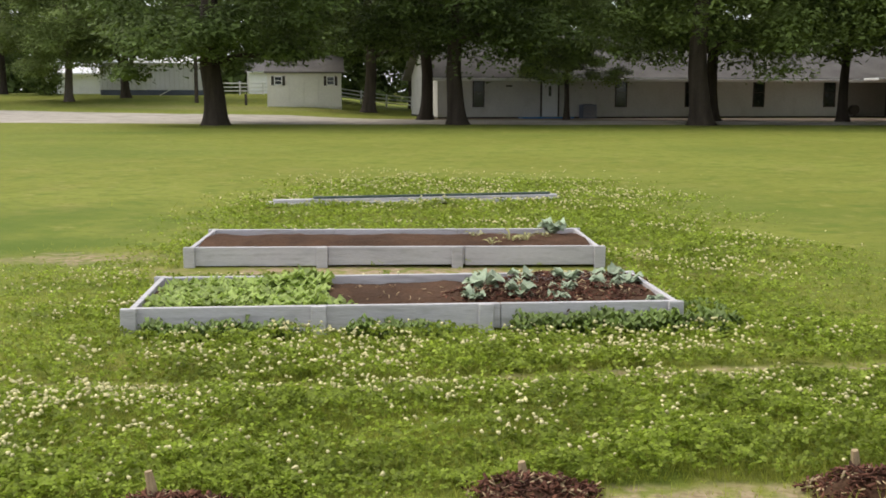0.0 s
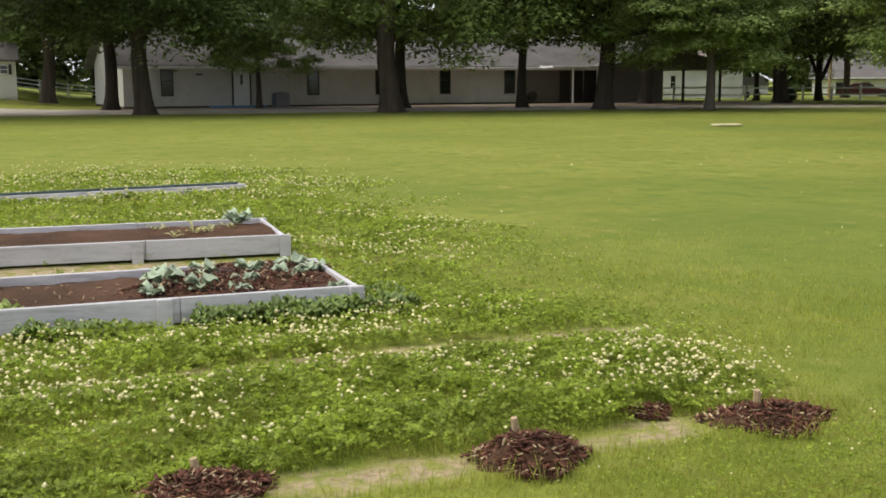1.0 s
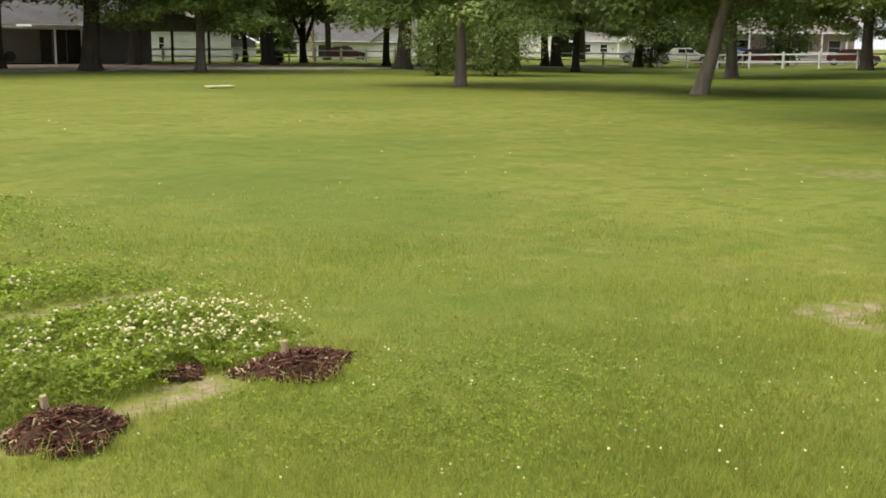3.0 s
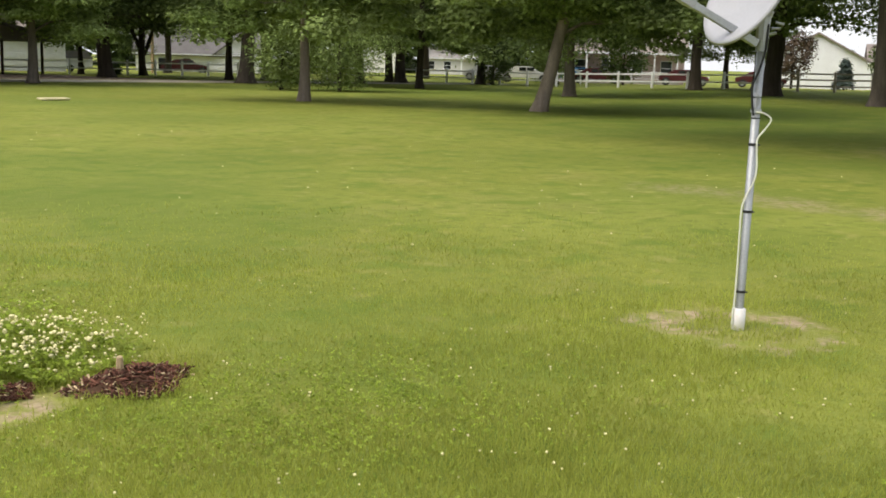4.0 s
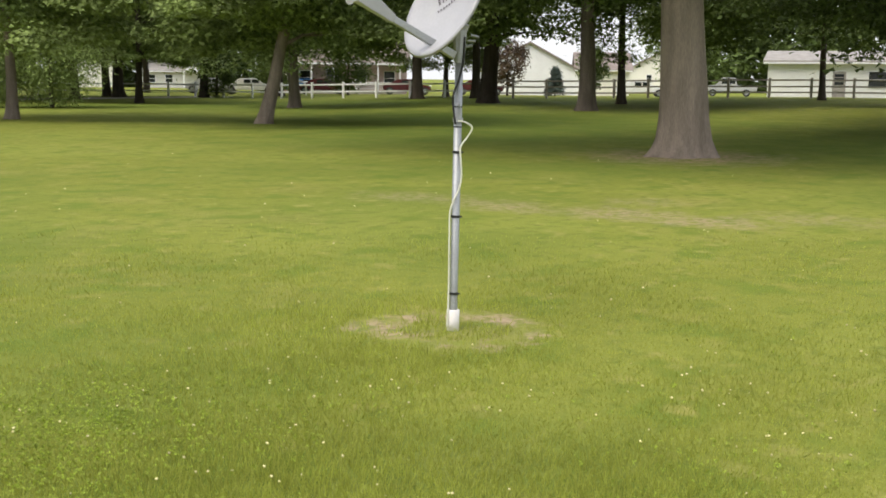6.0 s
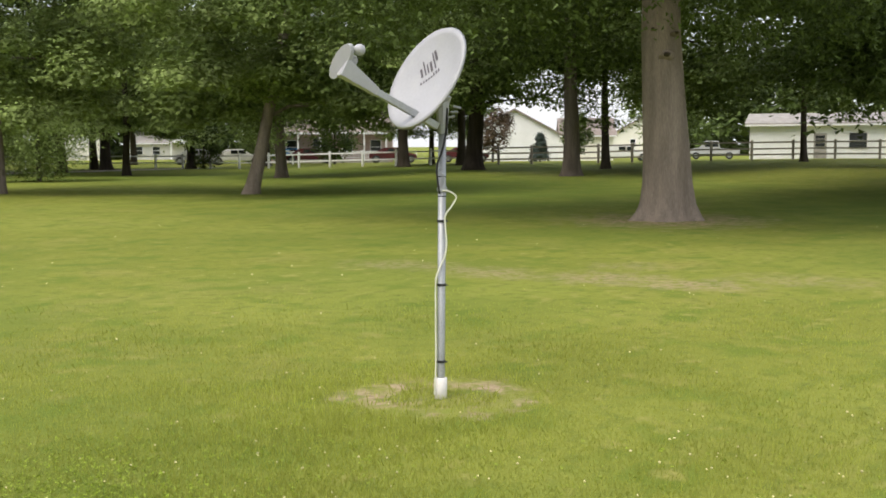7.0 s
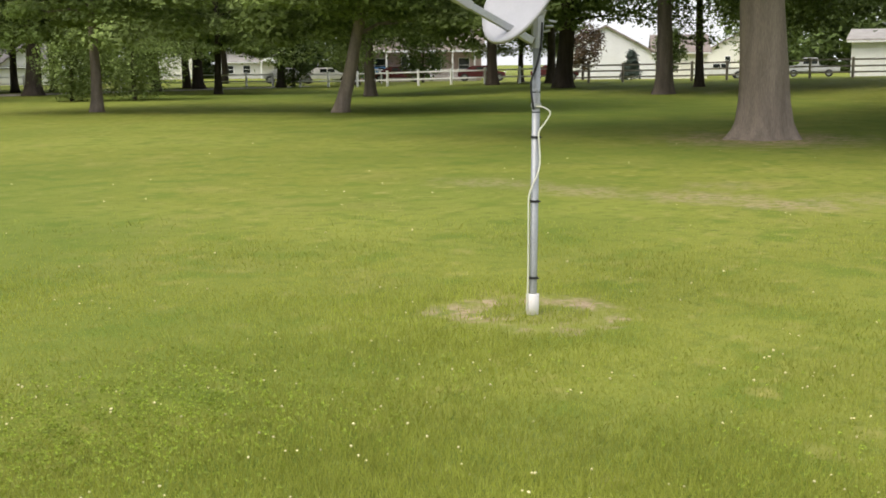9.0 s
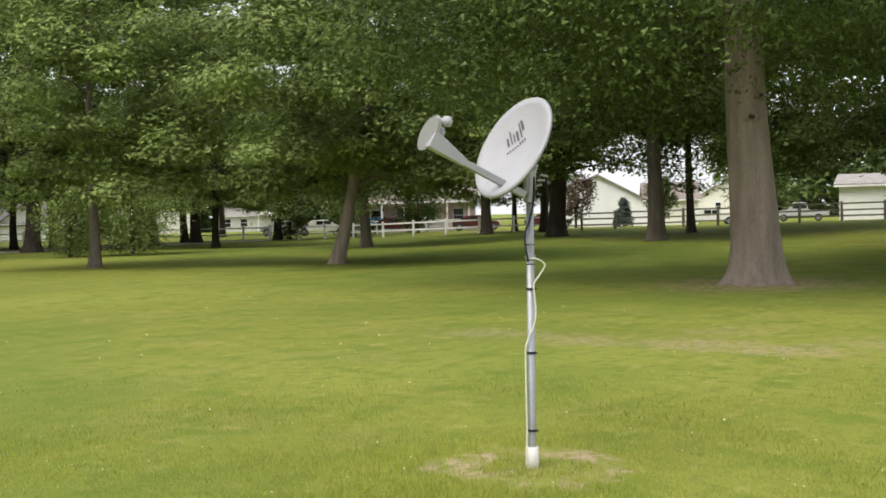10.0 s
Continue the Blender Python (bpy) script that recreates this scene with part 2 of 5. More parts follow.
# worn and bare spots in the lawn: x, y, half length, half width, turn, strength
WORN = [(0.45, 4.42, 0.62, 0.17, 12, 1.0), (1.70, 4.80, 0.42, 0.15, 18, 1.0), (0.35, 6.30, 1.2, 0.16, 16, 0.9), (1.65, 6.66, 0.8, 0.16, 15, 0.9), (-2.4, 5.60, 1.1, 0.14, 9, 0.8), (-0.7, 5.98, 0.9, 0.13, 15, 0.6),
        (-4.75, 9.9, 0.9, 0.4, 10, 0.85), (-1.8, 9.55, 2.3, 0.5, 10.5, 1.0), (0.35, 10.9, 0.3, 0.25, 0, 0.8), (-2.2, 13.4, 0.7, 0.25, 10, 0.6),
        (12.1, 8.6, 0.6, 1.1, 8, 0.4), (12.0, 7.2, 0.6, 1.0, -8, 0.5), (12.2, 5.7, 0.75, 0.9, 5, 0.65), (12.2, 4.6, 0.6, 0.8, 5, 0.7), (13.2, 3.6, 0.7, 1.0, 0, 0.35), (6.2, 3.78, 0.16, 0.36, 10, 1.0), (5.62, 4.28, 0.3, 0.2, 0, 0.8), (13.6, 6.0, 0.5, 0.6, 0, 0.35), (5.85, 3.80, 0.5, 0.5, 0, 0.22), (22.4, 9.1, 2.4, 2.1, 20, 1.0), (-8.3, 8.8, 0.7, 0.4, 5, 0.5), (-27.0, 74.0, 11.0, 3.2, 4, 0.4)]

# greener, thicker grass; the last row paints the trees' shade into the lawn
LUSH_AND_SHADE = [(5.2, 10.5, 2.6, 6.0, -12, 0.5), (4.0, 5.6, 1.8, 2.4, 0, 0.4), (3.9, 4.3, 1.3, 1.0, 0, 0.45), (7.0, 15.0, 4.5, 3.5, 0, 0.5), (-7.8, 10.5, 3.6, 4.0, 0, 0.95), (3.2, 2.6, 2.0, 0.9, -40, 0.5), (9.0, 6.0, 2.0, 1.2, 30, 0.35),
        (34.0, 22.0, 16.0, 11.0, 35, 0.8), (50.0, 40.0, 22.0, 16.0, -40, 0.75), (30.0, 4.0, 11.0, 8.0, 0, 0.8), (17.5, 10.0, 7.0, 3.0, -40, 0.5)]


def lawn_material():
    m = bpy.data.materials.new("mown_lawn")
    m.use_nodes = True
    nt, L = m.node_tree, m.node_tree.links
    b = nt.nodes["Principled BSDF"]
    b.inputs["Roughness"].default_value, b.inputs["Specular IOR Level"].default_value = 0.9, 0.1
    geo = nt.nodes.new("ShaderNodeNewGeometry")

    def tex(sc, detail, stretch=None):
        t = nt.nodes.new("ShaderNodeTexNoise")
        t.inputs["Scale"].default_value, t.inputs["Detail"].default_value = sc, detail
        if stretch:
            mp = nt.nodes.new("ShaderNodeMapping")
            mp.inputs["Scale"].default_value = stretch
            L.new(geo.outputs["Position"], mp.inputs[0]), L.new(mp.outputs[0], t.inputs["Vector"])
        else:
            L.new(geo.outputs["Position"], t.inputs["Vector"])
        return t.outputs[0]

    def mix(fac, lo, hi, a, c):
        r = nt.nodes.new("ShaderNodeMapRange")
        r.inputs["From Min"].default_value, r.inputs["From Max"].default_value = lo, hi
        L.new(fac, r.inputs[0])
        x = nt.nodes.new("ShaderNodeMixRGB")
        L.new(r.outputs[0], x.inputs[0]), L.new(a, x.inputs[1])
        x.inputs[2].default_value = (*c, 1)
        return x.outputs[0]

    base = nt.nodes.new("ShaderNodeRGB")
    base.outputs[0].default_value = (0.194, 0.212, 0.036, 1)
    c = mix(tex(0.22, 3), 0.42, 0.62, base.outputs[0], (0.225, 0.248, 0.046))
    c = mix(tex(0.6, 5), 0.55, 0.75, c, (0.26, 0.245, 0.066))
    c = mix(tex(0.09, 2), 0.52, 0.7, c, (0.13, 0.175, 0.03))
    c = mix(tex(6.0, 6, (1, 1, 1)), 0.50, 0.72, c, (0.13, 0.158, 0.028))
    c = mix(tex(45.0, 3), 0.52, 0.7, c, (0.25, 0.28, 0.062))
    c = mix(tex(1.7, 4), 0.52, 0.66, c, (0.15, 0.192, 0.03))
    c = mix(tex(3.3, 5), 0.58, 0.72, c, (0.28, 0.27, 0.075))
    # worn, bare and lush spots, and painted tree shade: ragged ellipses
    wob, wide, fine = tex(2.6, 5), tex(0.7, 4), tex(22.0, 4)

    def spots(rows, wobble):
        total = None
        for x, y, rx, ry, yaw, amount in rows:
            mp = nt.nodes.new("ShaderNodeMapping")
            mp.vector_type = 'TEXTURE'
            mp.inputs["Location"].default_value = (x, y, 0)
            mp.inputs["Rotation"].default_value = (0, 0, radians(yaw))
            mp.inputs["Scale"].default_value = (rx, ry, 50)
            L.new(geo.outputs["Position"], mp.inputs[0])
            ln = nt.nodes.new("ShaderNodeVectorMath")
            ln.operation = 'LENGTH'
            L.new(mp.outputs[0], ln.inputs[0])
            ad = nt.nodes.new("ShaderNodeMath")
            ad.operation = 'MULTIPLY_ADD'
            ad.inputs[1].default_value = 2.1
            L.new(wobble, ad.inputs[0]), L.new(ln.outputs["Value"], ad.inputs[2])
            r = nt.nodes.new("ShaderNodeMapRange")
            r.inputs["From Min"].default_value, r.inputs["From Max"].default_value = 1.35, 2.25
            r.inputs["To Min"].default_value, r.inputs["To Max"].default_value = amount, 0.0
            L.new(ad.outputs[0], r.inputs[0])
            if total is None:
                total = r.outputs[0]
            else:
                mx = nt.nodes.new("ShaderNodeMath")
                mx.operation = 'MAXIMUM'
                L.new(total, mx.inputs[0]), L.new(r.outputs[0], mx.inputs[1])
                total = mx.outputs[0]
        return total

    # one deep green for both the lush grass and the painted tree shade
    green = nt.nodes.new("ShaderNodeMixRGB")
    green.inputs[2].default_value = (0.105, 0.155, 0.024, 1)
    L.new(spots(LUSH_AND_SHADE, wide), green.inputs[0]), L.new(c, green.inputs[1])
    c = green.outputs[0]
    total = spots(WORN, wob)
    # a broken ring of bare soil round the foot of the pole
    mp = nt.nodes.new("ShaderNodeMapping")
    mp.vector_type = 'TEXTURE'
    mp.inputs["Location"].default_value, mp.inputs["Scale"].default_value = (5.84, 3.80, 0), (0.54, 0.54, 50)
    L.new(geo.outputs["Position"], mp.inputs[0])
    ln = nt.nodes.new("ShaderNodeVectorMath")
    ln.operation = 'LENGTH'
    L.new(mp.outputs[0], ln.inputs[0])

    def calc(op, a, k):
        q = nt.nodes.new("ShaderNodeMath")
        q.operation = op
        L.new(a, q.inputs[0])
        if isinstance(k, float):
            q.inputs[1].default_value = k
        else:
            L.new(k, q.inputs[1])
        return q.outputs[0]

    rough = calc('MULTIPLY', calc('SUBTRACT', tex(5.0, 5), 0.5), 1.3)
    off = calc('ABSOLUTE', calc('SUBTRACT', calc('ADD', ln.outputs["Value"], rough), 0.86), 0.0)
    band = nt.nodes.new("ShaderNodeMapRange")
    band.inputs["From Min"].default_value, band.inputs["From Max"].default_value = 0.10, 0.34
    band.inputs["To Min"].default_value, band.inputs["To Max"].default_value = 1.0, 0.0
    L.new(off, band.inputs[0])
    gaps = nt.nodes.new("ShaderNodeMapRange")
    gaps.inputs["From Min"].default_value, gaps.inputs["From Max"].default_value = 0.41, 0.55
    L.new(tex(3.1, 3), gaps.inputs[0])
    total = calc('MAXIMUM', total, calc('MULTIPLY', band.outputs[0], calc('MULTIPLY', gaps.outputs[0], 0.9)))
    torn = nt.nodes.new("ShaderNodeMapRange")
    torn.inputs["From Min"].default_value, torn.inputs["From Max"].default_value = 0.40, 0.54
    torn.inputs["To Min"].default_value, torn.inputs["To Max"].default_value = 0.15, 1.0
    L.new(tex(8.0, 6), torn.inputs[0])
    total = calc('MULTIPLY', total, torn.outputs[0])
    soil_c = nt.nodes.new("ShaderNodeRGB")
    soil_c.outputs[0].default_value = (0.40, 0.31, 0.20, 1)
    sc = mix(fine, 0.45, 0.7, soil_c.outputs[0], (0.25, 0.18, 0.11))
    x = nt.nodes.new("ShaderNodeMixRGB")
    L.new(total, x.inputs[0]), L.new(c, x.inputs[1]), L.new(sc, x.inputs[2])
    c = x.outputs[0]
    L.new(c, b.inputs["Base Color"])
    bp = nt.nodes.new("ShaderNodeBump")
    bp.inputs["Strength"].default_value, bp.inputs["Distance"].default_value = 0.7, 0.03
    L.new(tex(28.0, 6), bp.inputs["Height"]), L.new(bp.outputs[0], b.inputs["Normal"])
    return m


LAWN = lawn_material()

# ---- ground: one sheet to the horizon, finer near the garden ----
_r = np.concatenate([[0.0], np.arange(0.5, 20, 0.5), np.geomspace(20, 1600, 70)])
_n = 240
_t = np.linspace(0, 2 * np.pi, _n, endpoint=False)
gx, gy = np.outer(_r, np.sin(_t)), np.outer(_r, np.cos(_t))
gzz = ground_z(gx, gy)
for i in range(len(_r)):
    for j in range(_n):
        if 2.0 < _r[i] < 200:
            gzz[i, j] += 0.025 * noise.noise(Vector((gx[i, j] * 0.45, gy[i, j] * 0.45, 0))) * min(1.0, 12 / _r[i])
gverts = np.stack([gx, gy, gzz], -1).reshape(-1, 3)
i, j = np.meshgrid(np.arange(len(_r) - 1), np.arange(_n), indexing="ij")
k = (j + 1) % _n
gfaces = np.stack([i * _n + j, i * _n + k, (i + 1) * _n + k, (i + 1) * _n + j], -1).reshape(-1, 4)[:, ::-1]
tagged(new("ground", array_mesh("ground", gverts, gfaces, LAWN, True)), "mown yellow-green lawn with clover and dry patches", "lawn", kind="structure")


def drape(name, near, far, lift, mat, label, category, kind="structure"):
    """A strip that lies on the ground between two lines of points."""
    near, far = np.array(near, float), np.array(far, float)
    n, rows = 120, 7
    s = np.linspace(0, 1, n)

    def along(p):
        d = np.r_[0, np.cumsum(np.hypot(*np.diff(p, axis=0).T))]
        return np.stack([np.interp(s * d[-1], d, p[:, 0]), np.interp(s * d[-1], d, p[:, 1])], -1)

    a, b = along(near), along(far)
    bm = bmesh.new()
    grid = []
    for u in range(rows):
        f = u / (rows - 1)
        line = []
        for q in range(n):
            p = a[q] * (1 - f) + b[q] * f
            w = 0.35 * noise.noise(Vector((p[0] * 0.35, p[1] * 0.35, u)))
            edge = u in (0, rows - 1)
            line.append(bm.verts.new((p[0], p[1] + (w if edge else 0), gz(p[0], p[1]) + (-0.03 if edge else lift))))
        grid.append(line)
    for r0, r1 in zip(grid, grid[1:]):
        for q in range(n - 1):
            bm.faces.new((r0[q], r0[q + 1], r1[q + 1], r1[q]))
    return tagged(part(name, bm, mat, None, "", True), label, category, kind=kind)


drape("road", [(-60, 47), (-28.5, 51.1), (-14.8, 51.2), (-4.3, 53.5), (6.7, 56), (23, 58.3), (39, 60.4), (62, 62)],
      [(-75, 66), (-38, 68), (-20, 69), (-12, 63.5), (7.7, 63.5), (25, 64.2), (38, 64.5), (60, 64.5)], 0.03, GRAVEL,
      "pale gravel drive running past the trees", "drive")


drape("pavement", [(-12.5, 63.2), (7.7, 63.2), (25, 63.9), (36, 64.2)], [(-10.2, 65.3), (7.0, 71.2), (22.0, 76.6), (30.0, 79.0)], 0.02, MULCHED,
      "brown dirt verge along the hall wall", "verge")


# ---- the long hall ----
def gable_roof(bm, x0, x1, y0, y1, z, rise, over=0.35, thick=0.16):
    """A roof with its ridge along x: two slabs that meet."""
    ym = (y0 + y1) / 2
    slope = rise / (ym - y0)
    prof = [(y0 - over, z - over * slope), (ym, z + rise), (y1 + over, z - over * slope), (y1 + over, z - over * slope + thick), (ym, z + rise + thick * 1.1), (y0 - over, z - over * slope + thick)]
    a = [bm.verts.new((x0 - over, y, h)) for y, h in prof]
    b = [bm.verts.new((x1 + over, y, h)) for y, h in prof]
    n = len(prof)
    bm.faces.new(a), bm.faces.new(b[::-1])
    for k in range(n):
        bm.faces.new((a[(k + 1) % n], a[k], b[k], b[(k + 1) % n]))
    bmesh.ops.recalc_face_normals(bm, faces=bm.faces)
    return bm


def wall_with_gables(bm, x0, x1, y0, y1, z0, z, rise):
    """A house body: four walls and two gable ends, ridge along x."""
    ym = (y0 + y1) / 2
    prof = [(y0, z0), (y1, z0), (y1, z), (ym, z + rise), (y0, z)]
    a = [bm.verts.new((x0, y, h)) for y, h in prof]
    b = [bm.verts.new((x1, y, h)) for y, h in prof]
    n = len(prof)
    bm.faces.new(a), bm.faces.new(b[::-1])
    for k in range(n):
        bm.faces.new((a[(k + 1) % n], a[k], b[k], b[(k + 1) % n]))
    bmesh.ops.recalc_face_normals(bm, faces=bm.faces)
    return bm


def clapboards(parent, x0, x1, z0, z1, y, mat, step=0.2, skip=()):
    """Overlapping boards on a wall that faces -y, broken at the openings (x0, x1, z0, z1)."""
    bm = bmesh.new()
    z = z0
    while z < z1 - 0.02:
        top = min(z + step, z1)
        cuts = [(x0, x1)]
        for a, b, lo, hi in skip:
            if z < hi and top > lo:
                cuts = [q for u, v in cuts for q in ((u, min(v, a)), (max(u, b), v)) if q[1] - q[0] > 0.02]
        for u, v in cuts:
            vs = [bm.verts.new(p) for p in ((u, y - 0.022, z), (v, y - 0.022, z), (v, y - 0.004, top), (u, y - 0.004, top), (u, y, z), (v, y, z))]
            bm.faces.new(vs[:4]), bm.faces.new((vs[4], vs[5], vs[1], vs[0]))
        z = top
    bmesh.ops.recalc_face_normals(bm, faces=bm.faces)
    return part("siding", bm, mat, parent)


def window(parent, x0, x1, z0, z1, y, frame_mat=WHITE, bars=1, pane_mat=None, frame_w=0.06):
    """A window in a wall that faces -y: frame, sill, pane."""
    w = part("window", boxed(x0, y - 0.012, z0, x1, y + 0.03, z1), pane_mat or GLASS, parent)
    fr = bmesh.new()
    box(fr, x0 - frame_w, y - 0.05, z0 - frame_w, x0, y + 0.02, z1 + frame_w), box(fr, x1, y - 0.05, z0 - frame_w, x1 + frame_w, y + 0.02, z1 + frame_w)
    box(fr, x0, y - 0.05, z1, x1, y + 0.02, z1 + frame_w), box(fr, x0, y - 0.05, z0 - frame_w, x1, y + 0.02, z0)
    for q in range(bars):
        zc = z0 + (z1 - z0) * (q + 1) / (bars + 1)
        box(fr, x0, y - 0.035, zc - 0.02, x1, y - 0.005, zc + 0.02)
    part("window_frame", fr, frame_mat, w)
    return w


HALL = pose(-9.5, 65.7, 0.0, 0, 0, 19.7)
hall = empty("long_hall", HALL, "long low white-sided hall with dark narrow windows", "building")
part("foundation", boxed(-0.02, 0.02, -0.6, 37.6, 8.8, 0.12), DARKTRIM, hall, "dark foundation strip")
part("wall", wall_with_gables(bmesh.new(), 0, 37.6, 0.0, 8.8, 0.1, 2.62, 2.4), SIDING, hall)
hall_windows = [(2.2, 2.8), (11.2, 11.85), (15.8, 16.45), (20.4, 21.05), (25.3, 26.0), (35.7, 36.3)]
holes = [(a - 0.1, b + 0.1, 0.65, 2.5) for a, b in hall_windows] + [(6.25, 7.65, 0.1, 2.55), (31.6, 33.0, 0.1, 2.4)]
clapboards(hall, 0, 37.6, 0.13, 2.6, 0.0, SIDING, 0.21, holes)
for a, b in hall_windows:
    window(hall, a, b, 0.74, 2.42, -0.02, DARKTRIM, 1)
dr = part("door", boxed(6.45, -0.06, 0.14, 7.45, 0.02, 2.38), WHITE, hall, "white door with a small dark pane")
fr = bmesh.new()
box(fr, 6.36, -0.09, 0.12, 6.45, 0.02, 2.46), box(fr, 7.45, -0.09, 0.12, 7.54, 0.02, 2.46), box(fr, 6.45, -0.09, 2.38, 7.45, 0.02, 2.46)
part("door_frame", fr, DARKTRIM, dr)
part("pane", boxed(6.87, -0.075, 1.35, 7.03, -0.055, 1.95), GLASS, dr)
dr2 = part("door", boxed(31.7, -0.05, 0.1, 32.9, 0.02, 2.25), DARKTRIM, hall, "dark porch door")
part("doorstep", boxed(5.0, -1.0, -0.3, 8.2, -0.03, 0.1), BLUE, hall, "low blue painted doorstep")
part("roof", gable_roof(bmesh.new(), 0, 37.6, 0.0, 8.8, 2.62, 2.4, 0.55), SHINGLE, hall, "grey weathered shingle roof")
part("gutter", boxed(-0.5, -0.66, 2.28, 37.9, -0.52, 2.42, 0.02), WHITE, hall)
part("fascia", boxed(-0.5, -0.52, 2.24, 37.9, -0.49, 2.46), WHITE, hall)
part("soffit", boxed(-0.3, -0.49, 2.36, 37.6, -0.03, 2.4), WHITE, hall)
part("downpipe", tubed([(9.9, -0.12, 0.2), (9.9, -0.12, 2.3), (9.9, -0.5, 2.38)], 0.045, 8), SIDING, hall)
part("porch_roof", boxed(27.7, -2.2, 2.36, 31.6, -0.5, 2.52, 0.02), WHITE, hall, "flat white porch roof")
for px_ in (29.45, 31.45):
    part("porch_post", tubed([(px_, -2.0, -0.15), (px_, -2.0, 2.37)], 0.07, 10), WHITE, hall)
# flat dark panel added in place of the porch's shaded recess
part("porch_wall", boxed(26.35, -0.11, 0.12, 31.55, -0.03, 2.35), SHADY, hall, "flat wall panel behind the porch with shade in its colour")
for a in (29.6, 30.7):
    part("porch_door", boxed(a, -0.15, 0.12, a + 0.85, -0.115, 2.2, 0.01), DARKTRIM, hall)
part("hose_reel", tubed([(27.3, -0.4, 0.5), (27.3, -0.13, 0.5)], 0.32, 18), DARKTRIM, hall, "dark round hose reel")
# the wing with its open carport; shade is painted into its wall and gable colour
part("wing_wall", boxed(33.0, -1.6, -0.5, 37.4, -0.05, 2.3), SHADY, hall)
window(hall, 35.75, 36.35, 0.55, 2.15, -1.62, DARKTRIM, 1)
bm = bmesh.new()
prof = [(31.9, 2.28), (36.9, 3.85), (43.4, 2.28), (43.4, 2.45), (36.9, 4.05), (31.9, 2.45)]
prism(bm, prof, -2.6, 7.5)
part("wing_roof", bm, SHINGLE, hall)
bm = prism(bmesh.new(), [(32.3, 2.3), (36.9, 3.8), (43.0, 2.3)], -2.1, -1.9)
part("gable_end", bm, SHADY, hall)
for px_, py_ in ((38.9, -2.0), (42.3, -2.0), (42.3, 6.8), (38.9, 6.8)):
    part("carport_post", boxed(px_ - 0.07, py_ - 0.07, -0.5, px_ + 0.07, py_ + 0.07, 2.32), DARKTRIM, hall)
part("vent", boxed(4.2, -0.03, 1.9, 4.6, 0.0, 2.0), DARKTRIM, hall)

ac = empty("air_conditioner", HALL @ pose(9.15, -0.75, 0), "grey-green outdoor air conditioner beside the hall wall", "air conditioner")
part("casing", boxed(-0.45, -0.35, 0.0, 0.45, 0.35, 0.85, 0.03), SKIRT, ac)
for q in range(9):
    part("louvre", boxed(-0.4, -0.375, 0.1 + 0.08 * q, 0.4, -0.35, 0.14 + 0.08 * q), CONCRETE, ac)
part("fan_grille", tubed([(0, 0, 0.85), (0, 0, 0.88)], 0.3, 20), DARKTRIM, ac)
part("pad", boxed(-0.6, -0.5, -0.5, 0.6, 0.5, 0.0), CONCRETE, ac)


# ---- garden shed ----
sh = empty("garden_shed", pose(-23.3, 76.7, 0.5, 0, 0, 15), "cream garden shed with double doors and two shuttered windows", "shed")
part("body", wall_with_gables(bmesh.new(), 0, 5.25, 0, 3.6, 0, 2.5, 1.1), CREAM, sh)
clapboards(sh, 0, 5.25, 0.05, 2.45, 0, CREAM, 0.2, [(1.55, 3.65, 0, 2.2), (0.35, 1.2, 1.5, 2.2), (4.05, 4.9, 1.5, 2.2)])
for a in (1.6, 2.62):
    part("door", boxed(a, -0.05, 0.08, a + 0.98, 0.0, 2.15, 0.01), CREAM, sh)
for a in (0.55, 4.25):
    w = window(sh, a, a + 0.45, 1.6, 2.1, 0, WHITE, 1)
    part("shutter", boxed(a - 0.26, -0.05, 1.52, a - 0.06, 0.0, 2.18), DARKTRIM, w)
    part("shutter", boxed(a + 0.51, -0.05, 1.52, a + 0.71, 0.0, 2.18), DARKTRIM, w)
part("roof", gable_roof(bmesh.new(), 0, 5.25, 0, 3.6, 2.5, 1.1, 0.2, 0.12), SHINGLE, sh)
part("skid", boxed(0.0, 0.1, -0.4, 5.25, 3.5, 0.0), CREAM, sh)

# ---- mobile home on the left ----
mh = empty("mobile_home", pose(-42.4, 90.8, 1.25, 0, 0, 22), "long white mobile home with blue-grey skirting", "mobile home")
part("body", boxed(0, 0, 0.45, 8.8, 4.4, 2.75, 0.03), WHITE, mh)
for q in range(22):
    part("panel_seam", boxed(0.2 + 0.4 * q, -0.012, 0.5, 0.225 + 0.4 * q, 0.0, 2.7), SIDING, mh)
part("skirting", boxed(0.03, 0.03, -0.7, 8.77, 4.37, 0.47), SKIRT, mh)
part("roof", gable_roof(bmesh.new(), 0, 8.8, 0, 4.4, 2.75, 0.7, 0.15, 0.1), WHITE, mh)
part("ramp", boxed(-0.75, -0.35, -0.04, 0.75, 0.35, 0.04, 0.01, pose(5.6, -0.8, 0.35, 0, -28, 0)), WHITE, mh, "white slanted door ramp")


